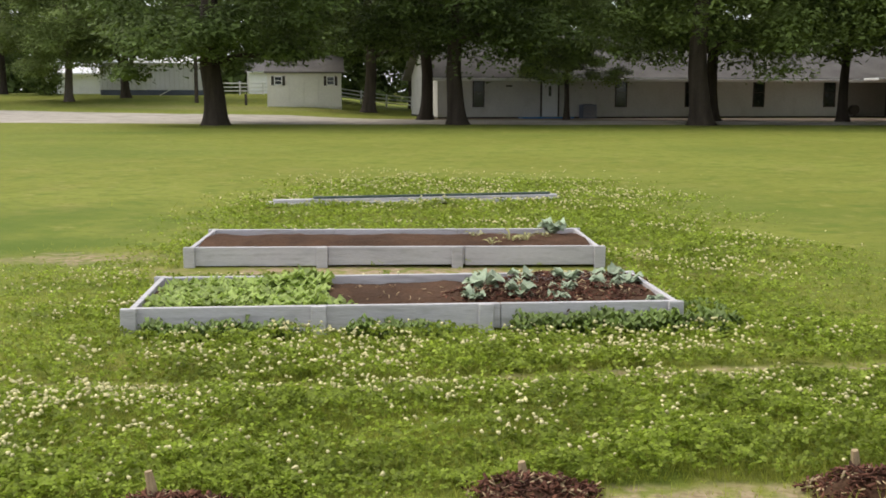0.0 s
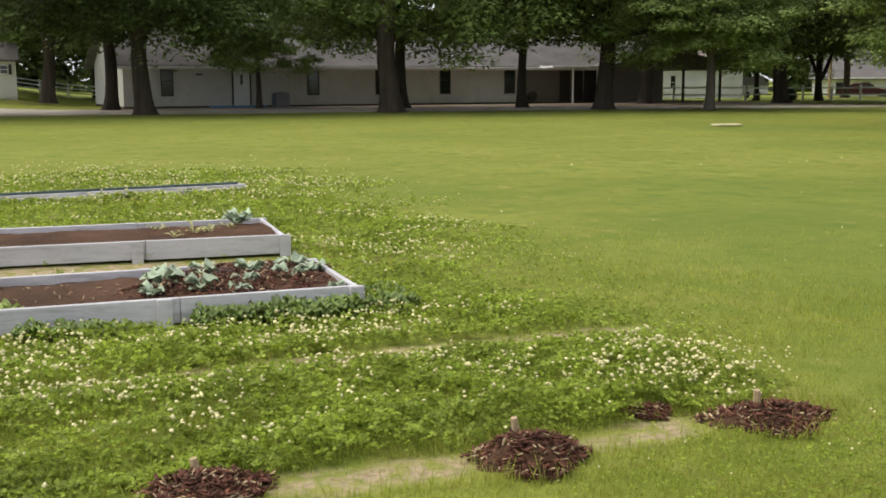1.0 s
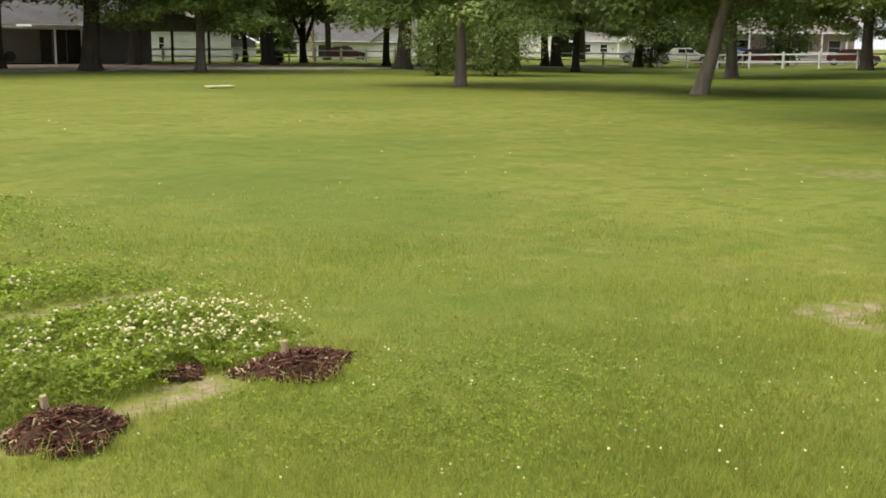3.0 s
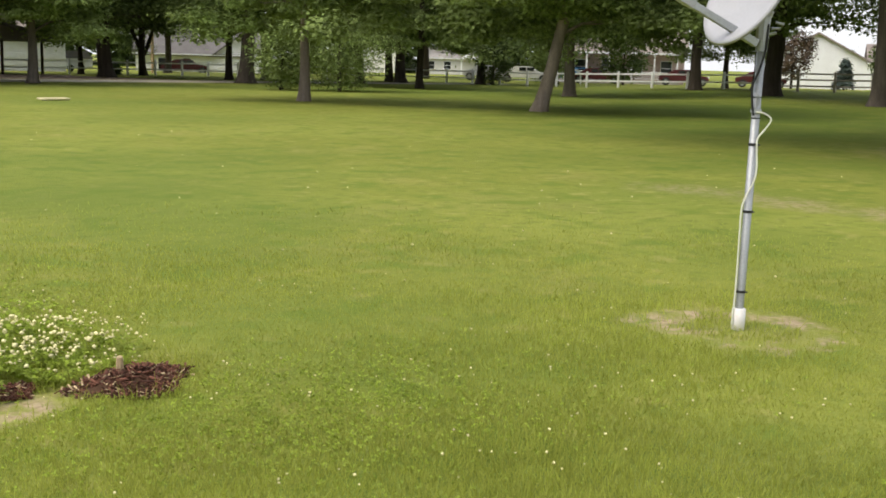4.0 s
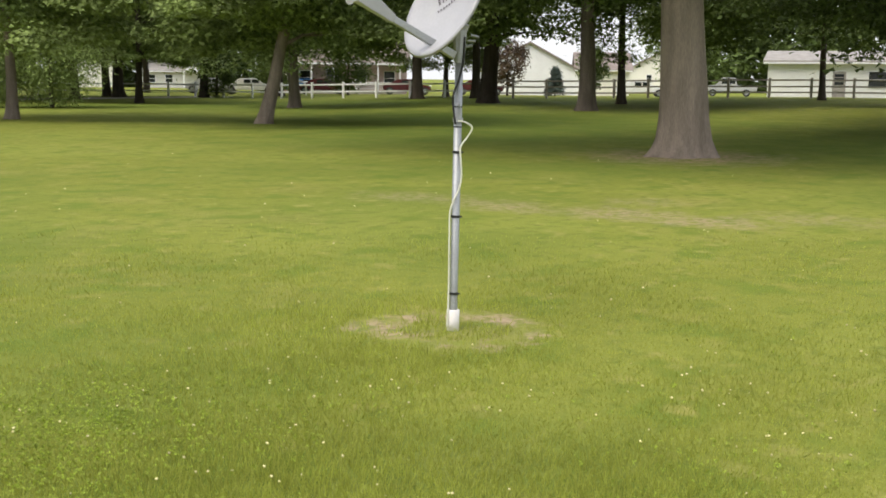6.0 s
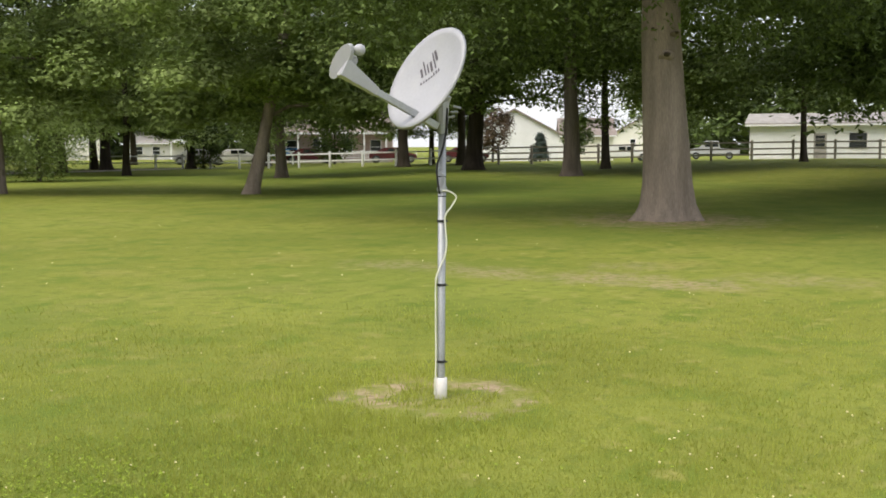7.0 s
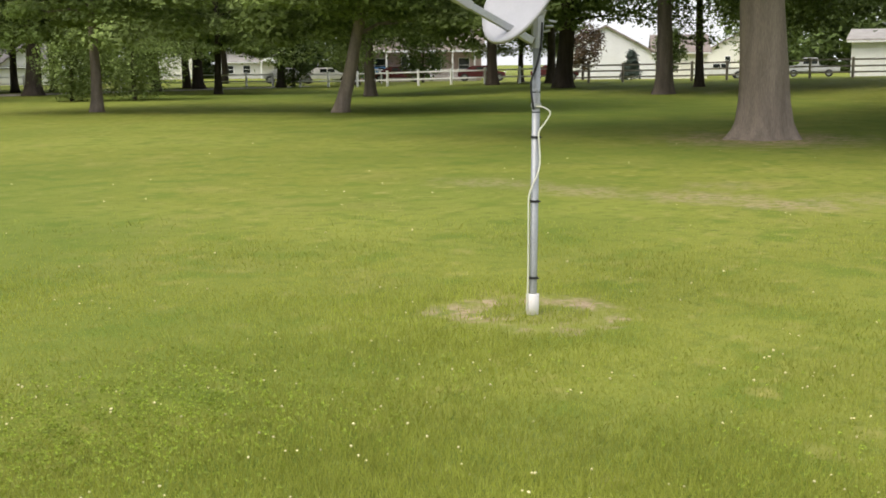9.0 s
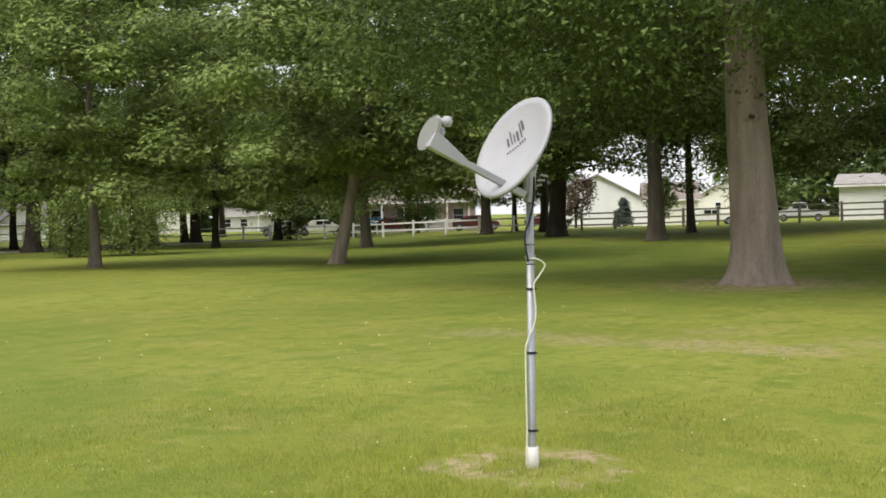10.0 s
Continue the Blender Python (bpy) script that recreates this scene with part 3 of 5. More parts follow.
# ---- houses beyond the fence ----
def house(x, y, yaw, w, d, eave, rise, wall, roof, name="house", label="", front=0.0, windows=(), porch=False, base=None, turn=False):
    """A gabled house whose front faces -y before it is turned; the front wall starts at the origin."""
    z = gz(x, y) if base is None else base
    h = empty(name, pose(x, y, z, 0, 0, yaw), label, "house")
    if turn:      # gable towards the viewer
        body = wall_with_gables(bmesh.new(), 0, d, -w, 0, -0.8, eave, rise)
        bmesh.ops.transform(body, matrix=pose(0, 0, 0, 0, 0, 90), verts=body.verts)
        rf = gable_roof(bmesh.new(), 0, d, -w, 0, eave, rise, 0.35)
        bmesh.ops.transform(rf, matrix=pose(0, 0, 0, 0, 0, 90), verts=rf.verts)
    else:
        body = wall_with_gables(bmesh.new(), 0, w, 0, d, -0.8, eave, rise)
        rf = gable_roof(bmesh.new(), 0, w, 0, d, eave, rise, 0.35)
    part("wall", body, wall, h)
    part("roof", rf, roof, h)
    if not turn:
        part("gutter", boxed(-0.3, -0.46, eave - 0.16, w + 0.3, -0.36, eave - 0.04), WHITE, h)
    for a, b, lo, hi in windows:
        window(h, a, b, lo, hi, 0, WHITE, 1)
    if porch:
        part("porch_roof", boxed(0.5, -2.1, eave - 0.2, w - 0.5, 0, eave - 0.02), WHITE, h)
        part("porch_floor", boxed(0.5, -2.1, -0.6, w - 0.5, -0.02, 0.35), CONCRETE, h)
        n = int(w / 2)
        for q in range(n):
            xx = 0.7 + (w - 1.4) * q / (n - 1)
            part("porch_post", boxed(xx - 0.07, -2.0, 0.35, xx + 0.07, -1.86, eave - 0.2), WHITE, h)
        rb = bmesh.new()
        box(rb, 0.7, -1.96, 1.1, w - 0.7, -1.9, 1.17), box(rb, 0.7, -1.96, 0.5, w - 0.7, -1.9, 0.55)
        for q in range(int((w - 1.4) / 0.16)):
            box(rb, 0.75 + q * 0.16, -1.945, 0.55, 0.78 + q * 0.16, -1.915, 1.1)
        part("porch_railing", rb, WHITE, h)
    return h


ob_ = house(31.0, 91.5, -8, 7.0, 6.0, 2.9, 1.6, WHITE, SHINGLE_TAN, "garage", "white garage with pale roller doors beyond the carport", windows=[(0.9, 1.3, 0.8, 1.9)])
for a in (1.9, 4.5):
    dr = part("garage_door", boxed(a, -0.05, -0.2, a + 2.2, 0.0, 2.1), WHITE, ob_)
    for q in range(4):
        part("panel", boxed(a + 0.08, -0.07, -0.1 + 0.55 * q, a + 2.12, -0.045, 0.36 + 0.55 * q, 0.01), WHITE, dr)
house(50.5, 103.5, -30, 12.0, 8.0, 2.4, 3.0, WHITE, SHINGLE, "house", "white house with a grey roof behind the fence", windows=[(2.2, 2.9, 0.8, 1.9), (4.6, 5.3, 0.8, 1.9)], base=-0.6)
house(57.2, 99.4, -30, 4.6, 7.0, 2.5, 1.7, WHITE, SHINGLE, "house_annex", "white gabled house front with a dark garage opening", turn=True, base=-0.6)
house(90.7, 119.5, -38, 5.6, 9.0, 3.1, 1.25, CREAM, SHINGLE_TAN, "house", "cream gabled house among trees beyond the fence", turn=True, base=0.0)
lo_ = house(97.0, 114.4, -41, 7.8, 8.0, 2.4, 1.5, SIDING, CONCRETE, "house", "low pale house with a small white porch", windows=[(0.8, 1.7, 0.9, 1.9), (3.0, 3.9, 0.9, 1.9)], base=-0.2)
part("porch_gable", prism(bmesh.new(), [(5.2, 2.3), (7.4, 2.3), (6.3, 3.2)], -1.6, -0.1), WHITE, lo_)
for a in (5.3, 7.3):
    part("porch_post", boxed(a - 0.09, -1.55, -0.3, a + 0.09, -1.37, 2.3), WHITE, lo_)
house(80.6, 74.4, -52, 12.0, 8.0, 3.0, 2.6, PINK, SHINGLE_TAN, "house", "pinkish brick house with a white railed porch", windows=[(1.6, 2.6, 0.9, 2.2), (4.2, 5.2, 0.4, 2.4), (7.0, 8.0, 0.9, 2.2), (9.8, 10.8, 0.9, 2.2)], porch=True)
house(92.4, 59.2, -60, 9.6, 9.0, 2.3, 2.6, WHITE, SHINGLE_TAN, "house", "white gable-fronted house with a tan roof", turn=True, base=0.2)
house(97.2, 51.0, -60, 5.0, 8.0, 2.4, 1.6, CREAM, SHINGLE_TAN, "garage", "cream garage wing with a tan shingle roof", base=0.2)
house(126.6, 59.4, -64, 7.6, 8.0, 3.6, 2.0, CREAM, SHINGLE_TAN, "house", "cream two-storey house far behind the fence", turn=True, base=-0.6, windows=[(2.2, 2.8, 2.0, 2.9), (4.4, 5.0, 2.0, 2.9), (6.4, 7.0, 2.0, 2.9)])
ob_ = house(81.5, 27.0, -76, 11.5, 7.0, 2.75, 0.7, WHITE, CONCRETE, "outbuilding", "white outbuilding with a plain door beside the fence", windows=[(7.0, 8.2, 0.95, 2.05)], base=0.35)
dr = part("door", boxed(4.55, -0.06, -0.05, 5.45, 0.0, 2.05, 0.01), CONCRETE, ob_, "grey panelled door with panes")
for q in range(3):
    part("pane", boxed(4.68, -0.075, 1.1 + 0.28 * q, 5.32, -0.05, 1.32 + 0.28 * q), GLASS, dr)
house(-62.0, 118.0, 25, 9.0, 7.0, 2.4, 1.2, WHITE, WHITE, "house", "small white building far behind the field", base=1.2)
house(-45.0, 140.0, 20, 6.0, 6.0, 2.8, 1.0, WHITE, SHINGLE, "house", "small white shed far off among trees", base=1.4)
house(-27.5, 104.0, 15, 2.6, 4.0, 2.6, 1.2, material("barn_red", (0.28, 0.05, 0.035), 0.7), SHINGLE, "barn", "small red barn behind the white fence", base=0.6)
tr = empty("cargo_trailer", pose(38.3, 92.5, 0, 0, 0, -22), "small white enclosed trailer with a grey rounded roof", "trailer")
part("body", boxed(0, 0, 0.25, 2.6, 1.8, 1.15, 0.08), WHITE, tr)
part("roof", prism(bmesh.new(), [(-0.05, 1.1), (2.65, 1.1), (2.1, 1.75), (0.5, 1.75)], -0.05, 1.85), SHINGLE, tr)
for a in (0.8, 1.7):
    part("wheel", tubed([(a, -0.06, 0.28), (a, 0.1, 0.28)], 0.28, 16), RUBBER, tr)


# ---- rail fences ----
def fence(points, spacing, height, rails, mat, label, thick=0.07):
    pts = [Vector((*p, 0)) for p in points]
    top = empty("rail_fence", Matrix.Translation((0, 0, 0)), label, "fence")
    spots = []
    for a, b in zip(pts, pts[1:]):
        n = max(1, round((b - a).length / spacing))
        spots += [a.lerp(b, q / n) for q in range(n)]
    spots.append(pts[-1])
    posts = boxed(-thick, -thick, -0.4, thick, thick, height, 0.012)
    pm = bpy.data.meshes.new("post")
    posts.to_mesh(pm), posts.free()
    pm.materials.append(mat)
    for p in spots:
        o = new("post", pm)
        o.parent = top
        o.matrix_basis = pose(p.x, p.y, gz(p.x, p.y), 0, 0, random.uniform(-3, 3))
    for a, b in zip(spots, spots[1:]):
        d = b - a
        for h in rails:
            rb = boxed(0, -thick * 0.35, -thick * 0.75, d.length, thick * 0.35, thick * 0.75, 0.008)
            rise = gz(b.x, b.y) - gz(a.x, a.y)
            o = part("rail", rb, mat, top)
            o.matrix_basis = pose(a.x, a.y, gz(a.x, a.y) + h + random.uniform(-0.02, 0.02), 0, -math.degrees(math.atan2(rise, d.length)), math.degrees(math.atan2(d.y, d.x)))
    return top


fence([(64.0, 41.0), (69.3, 31.0), (73.5, 18.7), (75.0, 8.0)], 2.45, 1.3, (0.35, 0.75, 1.15), RAIL, "weathered brown three-rail wooden fence")
fence([(59.0, 66.5), (61.5, 51.0), (64.0, 41.0)], 2.45, 1.15, (0.45, 0.95), WHITE, "white two-rail fence behind the trees")
fence([(24.0, 84.0), (34.0, 80.5), (45.0, 79.5), (59.0, 66.5)], 2.45, 1.15, (0.45, 0.95), WHITE, "white rail fence beyond the gravel drive")
fence([(-40.0, 101.0), (-26.0, 99.0), (-10.0, 101.0)], 2.45, 1.2, (0.35, 0.7, 1.05), WHITE, "white three-rail fence behind the shed")


# ---- trees ----
def leaf_cloud(centres, sizes, per, leaf, seed):
    """Small pointed leaves scattered in flattened clumps round the centres."""
    g = np.random.default_rng(seed)
    n = len(centres) * per
    c = np.repeat(centres, per, 0)
    s = np.repeat(sizes, per, 0)
    d = g.normal(size=(n, 3))
    d /= np.linalg.norm(d, axis=1, keepdims=True)
    rad = g.uniform(0.1, 1.0, (n, 1)) ** 0.6
    p = c + d * s * rad
    p[:, 2] -= 0.55 * s[:, 2] * np.sum((p - c)[:, :2] ** 2, 1) / s[:, 0] ** 2
    # ragged twigs that reach out of the clumps
    out = g.random(n) < 0.12
    p[out] += d[out] * s[out] * g.uniform(0.1, 0.6, (out.sum(), 1))
    normal = 0.8 * d + g.normal(size=(n, 3)) * 0.4 + np.array([0, 0, 0.9])
    normal /= np.linalg.norm(normal, axis=1, keepdims=True)
    t = np.cross(normal, g.normal(size=(n, 3)))
    t /= np.linalg.norm(t, axis=1, keepdims=True)
    b = np.cross(normal, t)
    L = leaf * g.uniform(0.6, 1.35, (n, 1))
    W = L * g.uniform(0.45, 0.7, (n, 1))
    tip = p + t * L * 0.6 - normal * L * 0.1
    a1, a2 = p - t * L * 0.4 + b * W * 0.5, p - t * L * 0.35 - b * W * 0.5 + normal * L * 0.08
    return np.stack([tip, a1, a2], 1).reshape(-1, 3), np.arange(3 * n).reshape(-1, 3)


def crown_mesh(name, seed, radius, base, top, clumps, per, leaf, mat, shape=1.0):
    """The crown of a broad oak: tiers of flattened clumps, widest low down, with gaps."""
    g = np.random.default_rng(seed)
    u = g.random(clumps) ** 1.25
    prof = np.clip(np.sin(np.pi * (0.16 + 0.80 * u)) ** 0.75, 0.15, 1) * (1 - 0.25 * u * shape)
    az = g.uniform(0, 2 * np.pi, clumps)
    lob = 1 + 0.22 * np.sin(3 * az + seed) + 0.14 * np.sin(5 * az + 2 * seed)
    rr = radius * prof * lob * np.sqrt(g.uniform(0.10, 1.0, clumps))
    z = base + (top - base) * u - 0.10 * rr * (1 - u) * 1.3 + g.normal(size=clumps) * 0.35
    c = np.stack([rr * np.cos(az), rr * np.sin(az), z], -1)
    k = g.uniform(0.55, 1.5, (clumps, 1)) * radius / 4.7
    s = np.concatenate([k * g.uniform(0.8, 1.3, (clumps, 1)), k * g.uniform(0.8, 1.3, (clumps, 1)), k * g.uniform(0.38, 0.62, (clumps, 1))], 1)
    v, f = leaf_cloud(c, s, per, leaf, seed + 1)
    return array_mesh(name, v, f, mat), c


def trunk_mesh(diam, height, seed, lean=(0.0, 0.0), fork=None, limbs=9, limb_base=3.2, reach=4.0, sides=16, flare=1.45):
    """A tapered trunk with a root flare and limbs that grow out of it."""
    g = random.Random(seed)
    bm = bmesh.new()
    hs = [-0.4, 0.0, 0.12, 0.35, 0.8, 1.5, 2.6, 4.0, 5.5, 7.5, height]
    path, rad = [], []
    for h in hs:
        q = max(h, 0) / height
        path.append((lean[0] * max(h, 0) + 0.12 * diam * math.sin(h * 0.9 + seed), lean[1] * max(h, 0) + 0.12 * diam * math.cos(h * 0.7 + seed), h))
        rad.append(diam / 2 * (1 - 0.82 * q) * (1 + (flare - 1) * math.exp(-max(h, 0) / 0.38)))
    tube(bm, path, rad, sides)
    for v in bm.verts:
        k = noise.noise(Vector((v.co.x * 2.2, v.co.y * 2.2, v.co.z * 0.5 + seed))) * 0.10
        low = math.exp(-max(v.co.z, 0) / 0.3)
        ang = math.atan2(v.co.y, v.co.x)
        k += 0.14 * low * math.sin(5 * ang + seed)
        v.co.x, v.co.y = v.co.x * (1 + k), v.co.y * (1 + k)
    for q in range(limbs):
        h = limb_base + (height - limb_base - 1.0) * (q + 0.4 * g.random()) / limbs
        a = q * 2.4 + g.uniform(-0.5, 0.5)
        length = reach * g.uniform(0.65, 1.0) * (1 - 0.45 * (h - limb_base) / height)
        r0 = max(0.035, diam * 0.19 * (1 - 0.6 * h / height))
        x, y = lean[0] * h, lean[1] * h
        up = g.uniform(0.05, 0.45) if q < 4 else g.uniform(0.3, 0.7)
        pts = [(x, y, h), (x + math.cos(a) * length * 0.35, y + math.sin(a) * length * 0.35, h + up * length * 0.35 + 0.15),
               (x + math.cos(a + 0.15) * length * 0.7, y + math.sin(a + 0.15) * length * 0.7, h + up * length * 0.6),
               (x + math.cos(a + 0.1) * length, y + math.sin(a + 0.1) * length, h + up * length * 0.72)]
        tube(bm, pts, [r0, r0 * 0.7, r0 * 0.42, r0 * 0.12], 7)
        for _ in range(2):
            i0 = g.choice((1, 2))
            p0 = Vector(pts[i0])
            aa = a + g.choice((-0.9, 0.9))
            ll = length * 0.4
            p1 = p0 + Vector((math.cos(aa) * ll * 0.5, math.sin(aa) * ll * 0.5, 0.1 * ll))
            p2 = p0 + Vector((math.cos(aa) * ll, math.sin(aa) * ll, 0.05 * ll))
            tube(bm, [p0, p1, p2], [r0 * 0.38, r0 * 0.25, r0 * 0.06], 5)
    if fork:
        for a, h0 in fork:
            p0 = (lean[0] * h0, lean[1] * h0, h0)
            tube(bm, [p0, (0.45 * math.cos(a), 0.45 * math.sin(a), h0 + 0.8), (1.1 * math.cos(a), 1.1 * math.sin(a), h0 + 2.6), (1.6 * math.cos(a), 1.6 * math.sin(a), h0 + 5)], [diam * 0.32, diam * 0.28, diam * 0.2, diam * 0.08], 9)
    return bm


CROWNS = [crown_mesh("crown", 11 + 7 * q, 6.0, 3.9, 18.5, 135, 440, 0.195, (LEAF, LEAF, LEAF_PALE, LEAF)[q])[0] for q in range(4)]
FAR_CROWNS = [crown_mesh("crown", 31 + 7 * q, 6.0, 4.6, 18.5, 130, 210, 0.28, (LEAF, LEAF_PALE)[q % 2])[0] for q in range(3)]
SMALL_CROWNS = [crown_mesh("crown", 71 + 5 * q, 4.0, 2.8, 12.0, 140, 660, 0.138, LEAF_MAPLE)[0] for q in range(2)]


def tree(x, y, diam, crown, scale, label, seed, lean=(0, 0), bark=None, fork=None, lift=1.0, category="oak tree", limbs=9):
    """A tree on the ground: trunk with limbs, and a crown of leaves."""
    t = empty("tree", pose(x, y, gz(x, y)), label, category, "park trees")
    small = crown in SMALL_CROWNS
    height = (9.5 if small else 16.0) * scale
    part("trunk", trunk_mesh(diam, height, seed, lean, fork, limbs, (2.3 if small else 3.3) * lift, (2.6 if small else 3.9) * scale), bark or BARK_MID, t, smooth_faces=True)
    if not small and math.hypot(x, y) > 60:
        crown = FAR_CROWNS[seed % 3]
    c = new("crown", crown)
    c.parent = t
    h = 4.0 * scale
    c.matrix_basis = pose(lean[0] * h, lean[1] * h, (lift - 1) * 3.0, 0, 0, (seed * 67) % 360) @ Matrix.Diagonal((scale * 1.14, scale * 1.14, 1 + (scale - 1) * 0.6, 1))
    return t


OAK = "tall leafy oak with a dark straight trunk on the lawn"
YOUNG = "young maple with pale bark and low green branches"
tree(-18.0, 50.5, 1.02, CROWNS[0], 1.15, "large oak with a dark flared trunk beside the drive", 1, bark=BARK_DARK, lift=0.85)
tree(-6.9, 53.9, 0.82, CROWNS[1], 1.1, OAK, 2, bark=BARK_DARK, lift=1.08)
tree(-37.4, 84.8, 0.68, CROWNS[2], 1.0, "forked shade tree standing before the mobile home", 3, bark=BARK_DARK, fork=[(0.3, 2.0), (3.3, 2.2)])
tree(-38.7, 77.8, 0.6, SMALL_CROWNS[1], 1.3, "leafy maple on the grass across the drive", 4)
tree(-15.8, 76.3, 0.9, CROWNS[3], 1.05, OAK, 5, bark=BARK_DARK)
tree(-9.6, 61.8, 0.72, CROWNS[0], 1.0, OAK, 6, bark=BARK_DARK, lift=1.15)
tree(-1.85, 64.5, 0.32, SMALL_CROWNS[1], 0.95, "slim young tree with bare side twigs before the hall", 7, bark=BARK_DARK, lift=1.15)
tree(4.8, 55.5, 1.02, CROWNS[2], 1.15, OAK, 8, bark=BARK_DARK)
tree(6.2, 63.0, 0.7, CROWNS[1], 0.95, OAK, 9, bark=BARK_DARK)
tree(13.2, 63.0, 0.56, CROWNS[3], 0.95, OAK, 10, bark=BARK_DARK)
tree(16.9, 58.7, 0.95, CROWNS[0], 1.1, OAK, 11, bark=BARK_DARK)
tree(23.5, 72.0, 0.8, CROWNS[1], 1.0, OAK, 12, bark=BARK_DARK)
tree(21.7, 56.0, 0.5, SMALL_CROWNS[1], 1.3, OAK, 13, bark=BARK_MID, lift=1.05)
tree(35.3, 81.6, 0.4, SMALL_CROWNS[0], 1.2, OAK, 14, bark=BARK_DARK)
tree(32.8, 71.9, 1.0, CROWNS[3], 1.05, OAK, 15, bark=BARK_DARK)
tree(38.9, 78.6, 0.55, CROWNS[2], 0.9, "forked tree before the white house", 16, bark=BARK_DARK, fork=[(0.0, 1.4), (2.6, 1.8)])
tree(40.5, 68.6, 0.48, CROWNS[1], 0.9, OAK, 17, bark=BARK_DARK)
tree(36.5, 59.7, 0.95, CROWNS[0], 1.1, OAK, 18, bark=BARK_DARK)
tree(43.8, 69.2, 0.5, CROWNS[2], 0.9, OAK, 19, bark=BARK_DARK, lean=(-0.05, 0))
tree(23.9, 35.1, 0.40, SMALL_CROWNS[1], 1.25, YOUNG, 20, bark=BARK, lift=1.1, category="maple tree")
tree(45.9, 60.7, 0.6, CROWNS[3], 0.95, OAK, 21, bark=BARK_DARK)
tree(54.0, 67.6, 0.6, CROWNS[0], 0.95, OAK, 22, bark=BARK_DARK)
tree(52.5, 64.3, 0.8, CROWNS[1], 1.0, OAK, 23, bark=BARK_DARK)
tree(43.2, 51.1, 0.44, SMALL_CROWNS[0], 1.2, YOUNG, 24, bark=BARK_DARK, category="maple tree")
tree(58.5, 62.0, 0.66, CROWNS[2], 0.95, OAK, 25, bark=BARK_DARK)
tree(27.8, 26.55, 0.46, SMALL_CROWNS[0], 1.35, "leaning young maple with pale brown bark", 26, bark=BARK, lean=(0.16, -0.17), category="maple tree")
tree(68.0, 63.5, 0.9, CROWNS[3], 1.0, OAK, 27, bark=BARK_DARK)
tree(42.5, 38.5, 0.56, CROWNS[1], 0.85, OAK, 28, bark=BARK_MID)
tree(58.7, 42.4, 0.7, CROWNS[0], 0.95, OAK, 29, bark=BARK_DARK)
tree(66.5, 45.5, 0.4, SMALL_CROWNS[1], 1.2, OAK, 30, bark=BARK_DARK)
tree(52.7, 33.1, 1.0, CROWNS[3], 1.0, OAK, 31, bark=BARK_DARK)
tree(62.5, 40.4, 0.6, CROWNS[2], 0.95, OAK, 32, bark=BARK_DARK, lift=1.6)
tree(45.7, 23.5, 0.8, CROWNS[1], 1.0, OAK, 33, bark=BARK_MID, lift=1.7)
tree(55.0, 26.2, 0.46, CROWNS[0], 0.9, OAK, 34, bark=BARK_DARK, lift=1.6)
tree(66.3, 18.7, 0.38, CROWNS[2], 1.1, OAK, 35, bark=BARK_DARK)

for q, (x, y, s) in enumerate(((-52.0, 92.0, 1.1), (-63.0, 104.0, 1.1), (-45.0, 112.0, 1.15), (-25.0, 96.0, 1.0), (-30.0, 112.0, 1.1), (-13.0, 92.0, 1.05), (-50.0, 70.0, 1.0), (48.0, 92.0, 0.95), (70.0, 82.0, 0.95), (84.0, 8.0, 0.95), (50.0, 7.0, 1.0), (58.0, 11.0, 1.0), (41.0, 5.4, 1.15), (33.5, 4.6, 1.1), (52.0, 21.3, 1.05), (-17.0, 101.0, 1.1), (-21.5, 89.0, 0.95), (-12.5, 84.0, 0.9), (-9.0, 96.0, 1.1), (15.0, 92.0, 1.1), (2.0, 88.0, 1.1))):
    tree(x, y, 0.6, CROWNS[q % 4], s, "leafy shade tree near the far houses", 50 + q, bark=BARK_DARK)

big = empty("tree", pose(22.47, 9.26, 0.0), "huge old oak with a broad grey flared trunk", "oak tree", "park trees")
part("trunk", trunk_mesh(1.03, 18.5, 40, (0.0, 0.0), None, 12, 4.6, 6.5, 28, 1.55), BARK, big, smooth_faces=True)
BIGCROWN, _c = crown_mesh("crown", 140, 9.8, 5.5, 19.0, 400, 680, 0.125, LEAF)
o = new("crown", BIGCROWN)
o.parent = big
for h_, a_, s_ in ((3.50, 209.0, 0.17), (3.95, 232.0, 0.10), (4.05, 175.0, 0.09)):
    a_ = radians(a_)
    bm = blob(bmesh.new(), (0.43 * math.cos(a_), 0.43 * math.sin(a_), h_), (s_, s_, s_ * 0.75), h_, 0.5, 2)
    part("knot", bm, BARK, big, smooth_faces=True)
    bm = blob(bmesh.new(), (0.43 * math.cos(a_) + s_ * 0.75 * math.cos(a_), 0.43 * math.sin(a_) + s_ * 0.75 * math.sin(a_), h_ + 0.01), (s_ * 0.55, s_ * 0.55, s_ * 0.4), h_, 0.3, 1)
    part("knot_hollow", bm, BARK_DARK, big)


# far woods behind the houses: one rough belt of foliage
def far_woods(name, arc, r, height, seed, label):
    g = np.random.default_rng(seed)
    n = int((arc[1] - arc[0]) * 18)
    az = np.radians(g.uniform(arc[0], arc[1], n))
    rr = r + g.uniform(-14, 14, n)
    x, y = rr * np.sin(az), rr * np.cos(az)
    z = ground_z(x, y) + height * g.random(n) ** 1.3
    c = np.stack([x, y, z], -1)
    s = np.stack([g.uniform(1.8, 3.4, n)] * 2 + [g.uniform(1.3, 2.4, n)], -1)
    v, f = leaf_cloud(c, s, 60, 1.25, seed)
    return tagged(new(name, array_mesh(name, v, f, LEAF)), label, "woods", kind="stuff")


